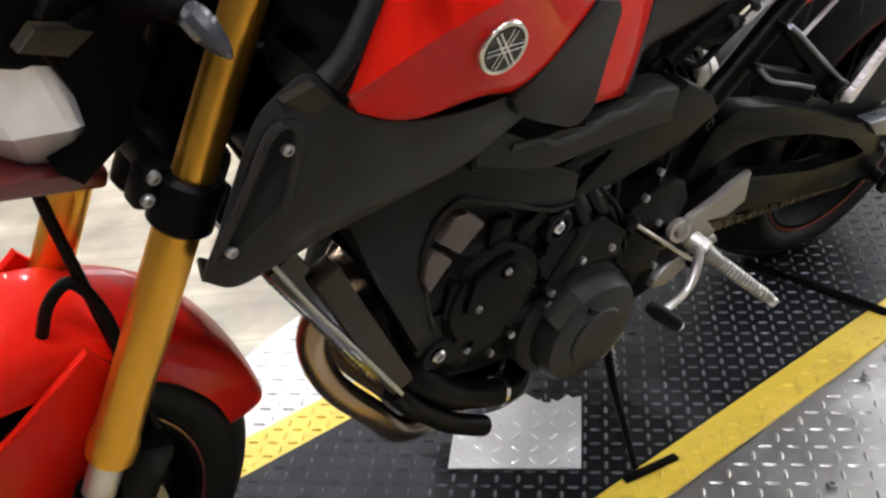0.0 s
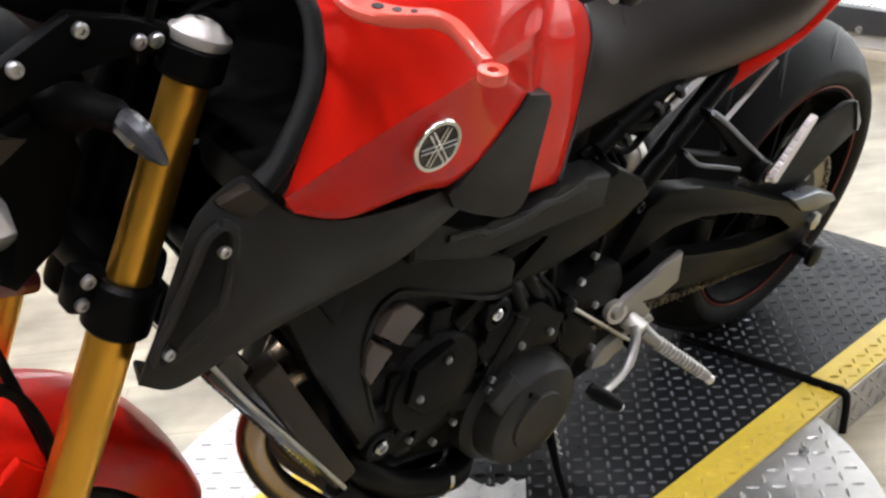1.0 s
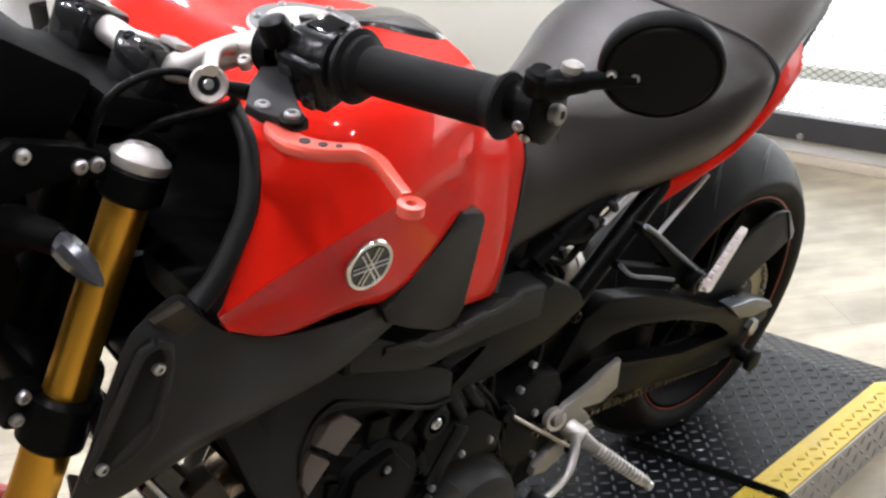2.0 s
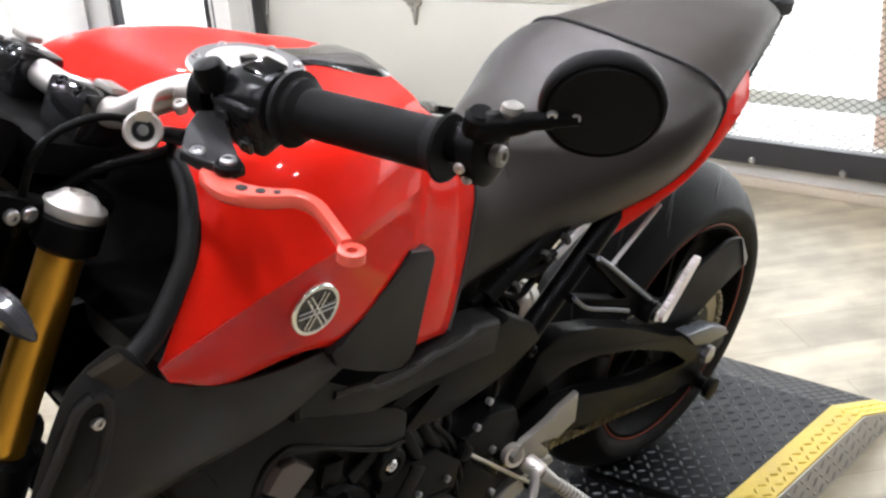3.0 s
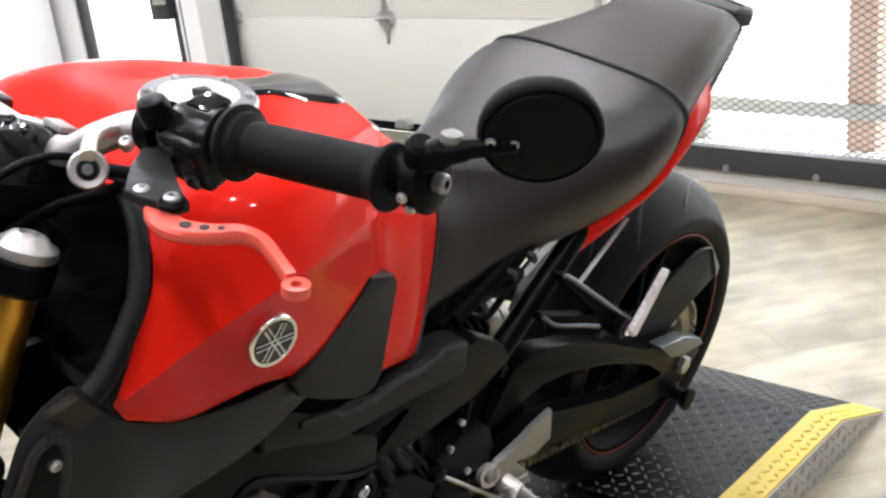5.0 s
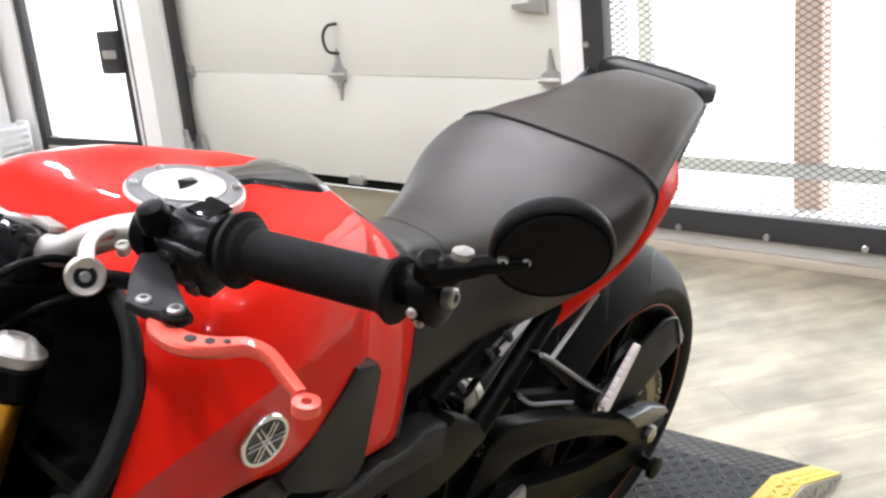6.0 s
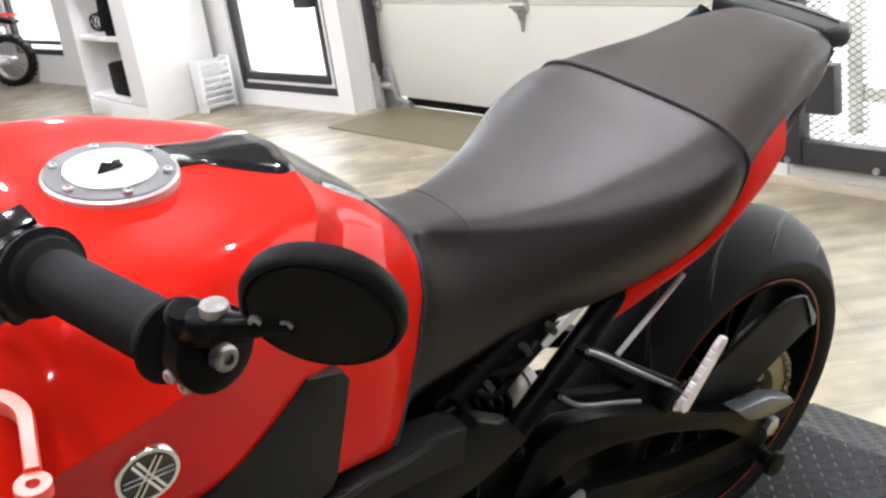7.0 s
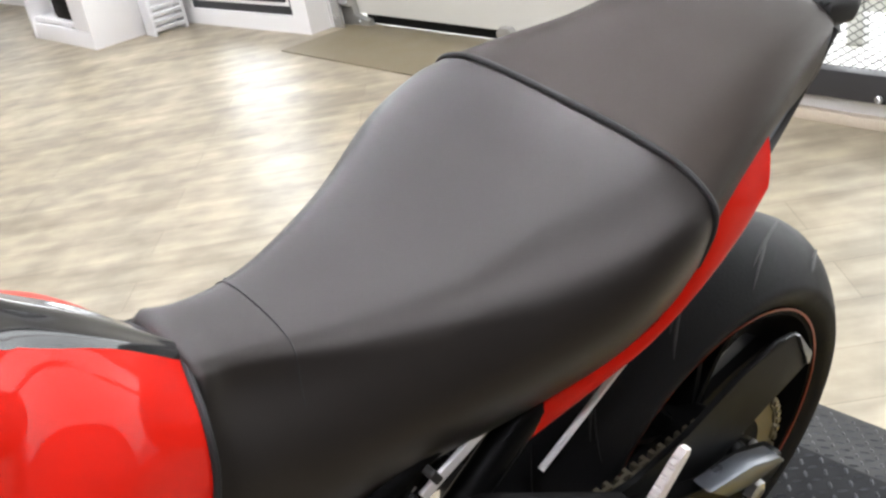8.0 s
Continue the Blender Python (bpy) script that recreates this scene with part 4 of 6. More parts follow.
part("bolt_boss", lathe((-0.4065, -0.2856, 1.033), (0, 0, 1), [(0, 0.0095), (0.003, 0.0095), (0.004, 0.0085)], 18), SATIN, pc)
bolt((-0.4065, -0.2856, 1.0365), (0, 0, 1), 0.0055, pc, STEEL)
bolt((-0.411, -0.2590, 1.0335), (0, 0, 1), 0.0055, pc, STEEL)


def flat_bar(path, widths, thick):
    """A flat bar following a path in a level plane, of changing width."""
    bm = bmesh.new()
    pts = curve(path, 5)
    rings = []
    for i, p in enumerate(pts):
        d = pts[min(i + 1, len(pts) - 1)] - pts[max(i - 1, 0)]
        nrm = Vector((-d.y, d.x, 0)).normalized()
        f = i / (len(pts) - 1) * (len(widths) - 1)
        k = min(int(f), len(widths) - 2)
        w = widths[k] + (widths[k + 1] - widths[k]) * (f - k)
        rings.append([bm.verts.new(p + nrm * a * w / 2 + Vector((0, 0, b * thick / 2))) for a, b in ((-1, -0.5), (-0.8, -1), (0.8, -1), (1, -0.5), (1, 0.5), (0.8, 1), (-0.8, 1), (-1, 0.5))])
    for a, b in zip(rings, rings[1:]):
        for k in range(8):
            bm.faces.new((a[k], a[(k + 1) % 8], b[(k + 1) % 8], b[k]))
    bm.faces.new(rings[0]), bm.faces.new(rings[-1])
    return bm


lever = part("clutch_lever", flat_bar([(-0.402, -0.262, 1.026), (-0.414, -0.280, 1.026), (-0.416, -0.300, 1.026), (-0.410, -0.313, 1.026), (-0.400, -0.323, 1.026), (-0.388, -0.332, 1.026), (-0.383, -0.346, 1.024), (-0.388, -0.366, 1.022), (-0.394, -0.386, 1.020)], [0.010, 0.017, 0.019, 0.018, 0.015, 0.012, 0.010, 0.0085, 0.008, 0.008], 0.009), PINK, bike, "pinkish red machined clutch lever")
part("lever_end", lathe((-0.397, -0.3938, 1.0150), (0, 0, 1), [(0, 0.0035), (0, 0.0088), (0.007, 0.0088), (0.007, 0.0035)], 18, None, True), PINK, lever)
for k, (x, y, r) in enumerate(((-0.4125, -0.3075, 0.0040), (-0.4055, -0.3175, 0.0033), (-0.398, -0.3245, 0.0024))):
    part("lever_hole", lathe((x, y, 1.0303), (0, 0, 1), [(0, r), (0.0007, r)], 12), SEAM, lever, "dark drilled hole")
# bar-end mirror
mir = part("bar_end_mirror", lathe(Vector((-0.317, -0.396, 1.0675)), ax, [(-0.014, 0.013), (-0.001, 0.0135), (0, 0.018), (0.002, 0.0225), (0.013, 0.0225), (0.016, 0.016)], 24), SATIN, bike, "round black bar-end mirror")
bolt((-0.315, -0.414, 1.0683), ax, 0.0068, mir, CAST)
bolt((-0.337, -0.405, 1.062), (-1, -0.3, 0), 0.0036, mir)
bolt((-0.331, -0.407, 1.054), (-1, -0.3, 0), 0.0036, mir)
part("mirror_arm", tube(curve([(-0.325, -0.408, 1.087), (-0.322, -0.425, 1.094), (-0.318, -0.437, 1.100), (-0.311, -0.449, 1.104), (-0.303, -0.459, 1.107)], 4), [0.010] * 4 + [0.007] * 4 + [0.006] * 4 + [0.0048] * 5, 12), SATIN, mir)
part("arm_joint", lathe((-0.325, -0.405, 1.08), (-0.2, -0.2, 1), [(0, 0.008), (0.004, 0.0098), (0.016, 0.0098), (0.019, 0.007)], 16), SATIN, mir)
part("arm_ball", lathe((-0.322, -0.426, 1.100), (0, 0, 1), [(0, 0.005), (0.003, 0.0072), (0.007, 0.0065), (0.009, 0.003)], 14), CAST, mir)
mn = Vector((-0.705, -0.639, -0.309)).normalized()
mc = Vector((-0.2936, -0.4683, 1.1129))
part("mirror_head", lathe(mc, mn, [(-0.009, 0.032), (-0.009, 0.0362), (-0.003, 0.0372), (0.001, 0.0358), (0.0022, 0.034), (0.0012, 0.0325), (0.003, 0.031), (0.004, 0.02), (0.0045, 0.0)], 48), PLASTIC, mir, "round black mirror back")
part("mirror_glass", lathe(mc - mn * 0.0092, mn, [(0, 0.0318), (0.0005, 0.0318)], 40), material("mirror_silver", (0.9, 0.9, 0.9), 0.02, 1.0), mir, "convex mirror glass")
for d in (0.0, 0.009):
    bolt(Vector((-0.314 + d, -0.4485 - d * 1.1, 1.1075)), mn, 0.0032, mir, STEEL)

mir.location = (0.006, -0.008, 0.004)

# fuel tank
MID = -0.030     # the upper body stands a little to the left of the wheels
TANK = [
    [(-0.338, 0, 0.960), (-0.270, 0, 0.982), (-0.17, 0, 0.976), (-0.052, 0, 0.960), (-0.012, 0, 0.928), (0.036, 0, 0.888), (0.084, 0, 0.842)],
    [(-0.343, -0.09, 0.960), (-0.275, -0.11, 0.977), (-0.17, -0.105, 0.970), (-0.060, -0.084, 0.957), (-0.016, -0.070, 0.918), (0.034, -0.060, 0.884), (0.080, -0.045, 0.839)],
    [(-0.351, -0.158, 0.963), (-0.285, -0.186, 0.974), (-0.185, -0.184, 0.968), (-0.076, -0.140, 0.951), (-0.036, -0.112, 0.908), (0.024, -0.100, 0.875), (0.073, -0.070, 0.836)],
    [(-0.371, -0.205, 0.929), (-0.312, -0.222, 0.943), (-0.212, -0.216, 0.946), (-0.102, -0.173, 0.936), (-0.064, -0.144, 0.890), (0.004, -0.130, 0.858), (0.066, -0.095, 0.828)],
    [(-0.402, -0.220, 0.884), (-0.328, -0.236, 0.915), (-0.230, -0.230, 0.924), (-0.113, -0.184, 0.913), (-0.074, -0.158, 0.866), (-0.006, -0.144, 0.830), (0.060, -0.111, 0.804)],
    [(-0.424, -0.227, 0.848), (-0.348, -0.2475, 0.891), (-0.2545, -0.242, 0.9065), (-0.125, -0.195, 0.898), (-0.080, -0.167, 0.832), (-0.012, -0.152, 0.800), (0.053, -0.118, 0.780)],
    [(-0.424, -0.227, 0.848), (-0.348, -0.2475, 0.891), (-0.2545, -0.242, 0.9065), (-0.125, -0.195, 0.898), (-0.080, -0.167, 0.832), (-0.012, -0.152, 0.800), (0.053, -0.118, 0.780)],
    [(-0.418, -0.225, 0.838), (-0.355, -0.2375, 0.849), (-0.256, -0.2315, 0.850), (-0.113, -0.186, 0.800), (-0.076, -0.170, 0.762), (-0.014, -0.158, 0.742), (0.036, -0.130, 0.735)],
    [(-0.413, -0.224, 0.828), (-0.362, -0.229, 0.808), (-0.258, -0.222, 0.795), (-0.102, -0.179, 0.702), (-0.070, -0.172, 0.692), (-0.034, -0.164, 0.681), (-0.008, -0.154, 0.670)],
    [(-0.405, -0.200, 0.818), (-0.356, -0.205, 0.797), (-0.256, -0.200, 0.783), (-0.098, -0.158, 0.690), (-0.066, -0.152, 0.680), (-0.034, -0.144, 0.670), (-0.008, -0.134, 0.660)],
]
TANK[0] = [(x, MID, z) for x, y, z in TANK[0]]
TANK = [row[:4] + row[3:] for row in TANK]
tank = part("fuel_tank", net(TANK, 8, 5, 0.004, True, None, MID), RED, bike, "glossy red fuel tank", 19)
hem = curve([row[-1] for row in TANK[:9]], 5)
for s in (-1, 1):
    part("tank_hem", tube([(p.x + 0.0015, MID + (MID - p.y) * s, p.z - 0.001) for p in hem], 0.0034, 8), SEAM, tank, "black rubber hem between tank and seat")
# black centre trim behind the cap
tank_lines = [curve(TANK[k], 8) for k in (0, 1, 2)]
stops = [i for i, p in enumerate(tank_lines[0]) if p.x > -0.165]
rows = []
for f in (-1.0, -0.75, -0.35, 0.0, 0.35, 0.75, 1.0):
    row = []
    for i in stops:
        p, q = tank_lines[0][i], tank_lines[1][i]
        share = min(1.0, max(0.22, (p.x + 0.145) / 0.075)) * 0.97 if p.x < -0.02 else 0.92
        w = abs(f) * (max(share, 0.62) if f > 0 else share)
        edge = p.lerp(q, w)
        row.append((edge.x, MID + (abs(edge.y - MID)) * (1 if f > 0 else -1), edge.z + (0.0035 if abs(f) < 0.9 else -0.001) + 0.10 * (w - w * w) * (p.z - q.z)))
    rows.append([r for i, r in enumerate(row) if i == 0 or (Vector(r) - Vector(row[i - 1])).length > 1e-5])
trim = part("tank_trim", net(rows, 1, 3), GLOSS_BLACK, tank, "glossy black trim behind the filler cap", 60)
cn = Vector((0.04, -0.02, 1)).normalized()
cc = Vector((-0.205, -0.038, 0.9815))
cap = part("filler_cap", lathe(cc, cn, [(-0.012, 0.0545), (0.0, 0.0545), (0.002, 0.0525), (0.002, 0.038), (0.005, 0.037), (0.0065, 0.033), (0.0065, 0)], 40), PALE_METAL, bike, "silver filler cap with keyhole cover")
part("cap_ring", lathe(cc + cn * 0.0022, cn, [(0, 0.0525), (0.0012, 0.052), (0.0012, 0.0385), (0, 0.038)], 40, None, True), material("grey_cap_ring", (0.17, 0.17, 0.17), 0.45, 0.5, 0, 0.1, 40), cap)
for k in range(6):
    a = k * math.pi / 3 + 0.4
    bolt(cc + cn * 0.0035 + Vector((0.0455 * math.cos(a), 0.0455 * math.sin(a), -0.0018 * math.cos(a))), cn, 0.0042, cap)
part("key_cover", slab([(-0.018, -0.005), (0.006, -0.009), (0.012, 0.001), (-0.003, 0.007)], 0.0, 0.002, 0.0008), GLOSS_BLACK, cap, "dark key cover")
cap.children[-1].matrix_local = Matrix.Translation(cc + cn * 0.0067) @ pose(0, 0, 0, 0, 2, 20)
# round emblem on the tank
en = Vector((-0.04, -1, -0.06)).normalized()
ec = Vector((-0.2890, -0.2445, 0.8572))
em = part("emblem", lathe(ec, en, [(-0.004, 0.0245), (0.001, 0.0245), (0.0025, 0.0235), (0.0025, 0.0205), (0.0015, 0.020), (0.0015, 0)], 40), CHROME, bike, "round silver and black emblem")
part("emblem_field", lathe(ec + en * 0.0016, en, [(0, 0.020), (0.0004, 0.020)], 36), GLOSS_BLACK, em, "black emblem field")
e_u = Vector((0, 0, 1)).cross(en).normalized()
e_v = en.cross(e_u)
for k in range(3):
    a = k * math.pi / 3
    d = e_u * math.cos(a) + e_v * math.sin(a)
    for off in (-0.0022, 0.0022):
        q = ec + en * 0.0024 + (en.cross(d)) * off
        part("emblem_bar", tube([q - d * 0.0185, q + d * 0.0185], 0.0012, 6), CHROME, em)

# black panel between the red parts, and the rubber edge at the tank's front
for s in (-1, 1):
    out = [(-0.143, 0.822), (-0.126, 0.832), (-0.084, 0.815), (-0.076, 0.802), (-0.095, 0.703), (-0.104, 0.694), (-0.121, 0.692), (-0.144, 0.700), (-0.201, 0.737), (-0.238, 0.762), (-0.250, 0.783), (-0.240, 0.789), (-0.196, 0.797)]
    part("knee_panel", prism(out, 0.160 * s, 0.184 * s, 0.004, None, lambda x, z, s=s: s * max(0, -0.077 - x) * 0.25 + (MID * 2 if s > 0 else 0)), FRAME, bike, "matte dark grey knee panel")
    edge = [(x, y * s + (MID * 2 if s > 0 else 0), z) for x, y, z in ((-0.350, 0.14, 0.972), (-0.364, 0.180, 0.957), (-0.382, 0.205, 0.926), (-0.400, 0.214, 0.900), (-0.420, 0.219, 0.876), (-0.436, 0.219, 0.862))]
    part("tank_edge", tube(curve([(x - 0.002, y, z) for x, y, z in edge], 6), [0.0072 + 0.00012 * k for k in range(31)], 10, None, 0.8), EDGE, bike, "black plastic edge ahead of the tank")
rim = curve([row[0] for row in TANK if row is not TANK[6]], 4)
rim = [(p.x + 0.006, p.y, p.z) for p in rim] + [(p.x + 0.006, 2 * MID - p.y, p.z) for p in rim[:0:-1]]
bm = bmesh.new()
hub = bm.verts.new((-0.25, MID, 0.90))
ring = [bm.verts.new(p) for p in rim]
for i in range(len(ring)):
    bm.faces.new((hub, ring[i], ring[(i + 1) % len(ring)]))
part("tank_front", bm, HOSE, bike, "black cover ahead of the tank")

part("air_box", box((0.44, 0.20, 0.18), pose(-0.09, 0, 0.72, 0, 8), 0.03), HOSE, bike, "black air box under the tank")

# side scoops
for s in (-1, 1):
    rows = [
        [(-0.461, 0.188, 0.8424), (-0.438, 0.196, 0.856), (-0.420, 0.218, 0.831), (-0.370, 0.222, 0.803), (-0.300, 0.222, 0.788), (-0.225, 0.213, 0.779)],
        [(-0.461, 0.188, 0.8424), (-0.438, 0.196, 0.856), (-0.420, 0.218, 0.831), (-0.370, 0.222, 0.803), (-0.300, 0.222, 0.788), (-0.225, 0.213, 0.779)],
        [(-0.478, 0.184, 0.822), (-0.453, 0.203, 0.815), (-0.415, 0.219, 0.800), (-0.360, 0.224, 0.775), (-0.290, 0.224, 0.768), (-0.215, 0.212, 0.767)],
        [(-0.493, 0.178, 0.776), (-0.457, 0.199, 0.765), (-0.420, 0.213, 0.758), (-0.365, 0.219, 0.745), (-0.295, 0.220, 0.745), (-0.213, 0.211, 0.757)],
        [(-0.510, 0.170, 0.712), (-0.468, 0.191, 0.708), (-0.425, 0.205, 0.714), (-0.370, 0.211, 0.717), (-0.295, 0.214, 0.722), (-0.213, 0.210, 0.748)],
        [(-0.510, 0.170, 0.712), (-0.468, 0.191, 0.708), (-0.425, 0.205, 0.714), (-0.370, 0.211, 0.717), (-0.295, 0.214, 0.722), (-0.213, 0.210, 0.748)],
        [(-0.525, 0.163, 0.664), (-0.497, 0.170, 0.649), (-0.4548, 0.183, 0.6685), (-0.400, 0.187, 0.682), (-0.310, 0.194, 0.700), (-0.2185, 0.205, 0.739)],
        [(-0.525, 0.163, 0.664), (-0.497, 0.170, 0.649), (-0.4548, 0.183, 0.6685), (-0.400, 0.187, 0.682), (-0.310, 0.194, 0.700), (-0.2185, 0.205, 0.739)],
        [(-0.515, 0.135, 0.662), (-0.492, 0.138, 0.650), (-0.450, 0.145, 0.670), (-0.395, 0.150, 0.684), (-0.310, 0.155, 0.702), (-0.220, 0.165, 0.740)],
    ]
    rows = [[(x, y * s, z) for x, y, z in r] for r in rows]
    sc = part("side_scoop", net(rows, 7, 6, 0.004), PANEL, bike, "matte black plastic side scoop", 24)
    out = [(-0.4655, 0.828), (-0.457, 0.823), (-0.4545, 0.801), (-0.459, 0.753), (-0.466, 0.724), (-0.484, 0.699), (-0.504, 0.684), (-0.511, 0.692), (-0.499, 0.734), (-0.485, 0.783), (-0.476, 0.816)]
    tilt = lambda x, z, s=s: s * ((z - 0.8) * 0.15 + (x + 0.47) * 0.34)
    part("scoop_insert", prism(out, 0.190 * s, 0.2010 * s, 0.002, None, tilt), HOSE, sc, "dark scoop insert")
    part("scoop_rim", tube(curve([(x, s * 0.1995 + tilt(x, z), z) for x, z in out + out[:1]], 4), 0.0046, 8), PANEL, sc)
    # brown facet painting the highlight at the scoop's upper corner
    part("scoop_facet", prism([(-0.462, 0.839), (-0.440, 0.853), (-0.426, 0.838), (-0.444, 0.822)], 0.196 * s, 0.2075 * s, 0.003, None, lambda x, z, s=s: s * (x + 0.44) * 0.5), BROWN_AND_SHEEN, sc)
    bolt((-0.4635, 0.2035 * s, 0.802), (0, s, 0), 0.0055, sc, STEEL)
    bolt((-0.5030, 0.1765 * s, 0.697), (0, s, 0), 0.0055, sc, STEEL)

# frame
for s in (-1, 1):
    out = [(-0.262, 0.735), (-0.225, 0.712), (-0.168, 0.694), (-0.145, 0.678), (-0.118, 0.670), (-0.088, 0.669), (-0.050, 0.670), (-0.018, 0.664), (0.030, 0.664), (0.070, 0.654), (0.110, 0.632), (0.155, 0.596),
           (0.143, 0.572), (0.090, 0.600), (0.030, 0.622), (-0.040, 0.626), (-0.100, 0.630), (-0.150, 0.644), (-0.200, 0.668), (-0.262, 0.692)]
    spar = part("frame_spar", prism(out, 0.128 * s, 0.168 * s, 0.009, None, lambda x, z, s=s: -s * x * 0.12, 3), FRAME, bike, "satin black cast frame spar")
    part("spar_ridge", tube(curve([(x, s * (0.166 - x * 0.12), z) for x, z in ((-0.212, 0.700), (-0.166, 0.686), (-0.142, 0.671), (-0.088, 0.662), (-0.050, 0.663), (-0.018, 0.657), (0.030, 0.656))], 5), 0.0055, 8), PANEL, spar)
    out = [(-0.336, 0.693), (-0.242, 0.688), (-0.137, 0.630), (-0.080, 0.600), (-0.066, 0.586), (-0.066, 0.552), (-0.080, 0.546), (-0.112, 0.556), (-0.223, 0.621), (-0.253, 0.629), (-0.274, 0.612), (-0.285, 0.570), (-0.271, 0.499),
           (-0.255, 0.440), (-0.228, 0.418), (-0.222, 0.398), (-0.232, 0.378), (-0.254, 0.378), (-0.280, 0.418), (-0.335, 0.570), (-0.385, 0.655)]
    leg = part("engine_hanger", prism(out, 0.134 * s, 0.164 * s, 0.008, None, lambda x, z, s=s: -s * max(0, 0.55 - z) * 0.06), FRAME, bike, "dark grey cast engine hanger")
    part("hanger_facet", prism([(-0.352, 0.676), (-0.319, 0.677), (-0.312, 0.652), (-0.324, 0.628)], 0.160 * s, 0.1655 * s, 0.002), SATIN, leg)
    part("hanger_lip", tube(curve([(-0.070, 0.165 * s, 0.549), (-0.112, 0.165 * s, 0.558), (-0.223, 0.165 * s, 0.622), (-0.252, 0.165 * s, 0.630), (-0.274, 0.165 * s, 0.613), (-0.285, 0.164 * s, 0.570), (-0.271, 0.161 * s, 0.499), (-0.256, 0.157 * s, 0.445)], 4), 0.0028, 8), FRAME, leg)
    part("hanger_boss", lathe((-0.247, 0.148 * s, 0.402), (0, s, 0), [(0, 0.025), (0.008, 0.024), (0.012, 0.020), (0.012, 0.012), (0.009, 0.011)], 28), SATIN, leg)
    bolt((-0.247, 0.157 * s, 0.402), (0, s, 0), 0.0095, leg, CHROME)
    part("mount_boss", lathe((-0.086, 0.150 * s, 0.520), (0, s, 0), [(0, 0.024), (0.012, 0.023), (0.016, 0.020), (0.016, 0.013), (0.010, 0.012)], 28), SATIN, leg)
    bolt((-0.086, 0.160 * s, 0.520), (0, s, 0), 0.0085, leg, CHROME)
    out = [(-0.110, 0.600), (-0.020, 0.622), (0.030, 0.622), (0.10, 0.648), (0.158, 0.610), (0.178, 0.580), (0.125, 0.560), (0.09, 0.548), (0.00, 0.542), (-0.066, 0.545), (-0.072, 0.560), (-0.02, 0.580), (0.0, 0.598), (-0.02, 0.606), (-0.076, 0.585)]
    part("frame_beam", prism(out, 0.126 * s, 0.158 * s, 0.006), SATIN, bike, "satin black rear frame beam")
    for k in range(3):
        part("beam_web", tube([(-0.062 + 0.022 * k, 0.146 * s, 0.568 + 0.006 * k), (-0.050 + 0.022 * k, 0.146 * s, 0.592 + 0.005 * k)], 0.004, 6), SATIN, bike)
    part("pivot_plate", prism([(0.09, 0.58), (0.17, 0.585), (0.22, 0.53), (0.20, 0.45), (0.16, 0.37), (0.10, 0.36), (0.08, 0.46)], 0.10 * s, 0.122 * s, 0.006), SATIN, bike, "black swingarm pivot plate")
    out = [(-0.40, 0.685), (-0.30, 0.68), (-0.24, 0.66), (-0.205, 0.60), (-0.135, 0.585), (-0.10, 0.52), (-0.13, 0.50), (-0.2, 0.545), (-0.27, 0.60), (-0.34, 0.64)]
    part("inner_cover", prism(out, 0.112 * s, 0.128 * s, 0.006), HOSE, bike, "black inner cover")
    part("subframe_tube", tube(curve([(0.165, 0.135 * s, 0.565), (0.21, 0.135 * s, 0.605), (0.325, 0.13 * s, 0.695), (0.42, 0.12 * s, 0.755)], 4), 0.016, 12), SATIN, bike, "black subframe tube")
    part("subframe_tube", tube(curve([(0.09, 0.128 * s, 0.66), (0.18, 0.125 * s, 0.70), (0.30, 0.12 * s, 0.735)], 4), 0.0105, 12), COWL, bike)
    part("subframe_tube", tube([(0.07, 0.12 * s, 0.655), (0.27, 0.115 * s, 0.705)], 0.0065, 10), COWL, bike)
    bolt((0.168, 0.15 * s, 0.563), (0, s, 0), 0.009, bike, SATIN)

# engine
part("crankcase", box((0.42, 0.25, 0.24), pose(-0.035, 0, 0.355, 0, 18), 0.035, None, 3), ENGINE, bike, "black crankcase")
part("cylinder_block", box((0.20, 0.30, 0.22), pose(-0.20, 0, 0.545, 0, -38), 0.025, None, 3), ENGINE, bike, "black cylinder block")
part("sump", box((0.26, 0.17, 0.12), pose(-0.06, 0, 0.235, 0, 6), 0.03, None, 3), ENGINE, bike)
part("oil_pan", lathe((-0.11, -0.05, 0.22), (0, 0, -1), [(0, 0.06), (0.05, 0.055), (0.06, 0.045)], 24), ENGINE, bike)
alt = part("alternator_cover", lathe((0.002, -0.115, 0.312), (0, -1, 0), [(0, 0.096), (0.02, 0.095), (0.028, 0.088), (0.030, 0.082), (0.050, 0.080), (0.060, 0.074), (0.064, 0.060), (0.0645, 0.044), (0.068, 0.042), (0.069, 0)], 40), PANEL, bike, "round black engine cover")
part("cover_rib", box((0.066, 0.014, 0.048), pose(-0.050, -0.166, 0.372, 0, 55, 0), 0.005), PANEL, alt)
part("cover_rib", box((0.008, 0.008, 0.026), pose(-0.012, -0.178, 0.362, 0, -52, 0), 0.002), HOSE, alt)
part("cover_mark", box((0.045, 0.003, 0.010), pose(0.050, -0.174, 0.262, 0, -42, 0), 0.001), PALE_METAL, alt, "worn bare-metal edge")
gen = part("generator_cover", lathe((-0.165, -0.11, 0.452), (0, -1, 0), [(0, 0.118), (0.018, 0.116), (0.028, 0.108), (0.032, 0.088), (0.034, 0.070), (0.044, 0.064), (0.047, 0.040), (0.047, 0)], 44), ENGINE, bike, "round black side cover")
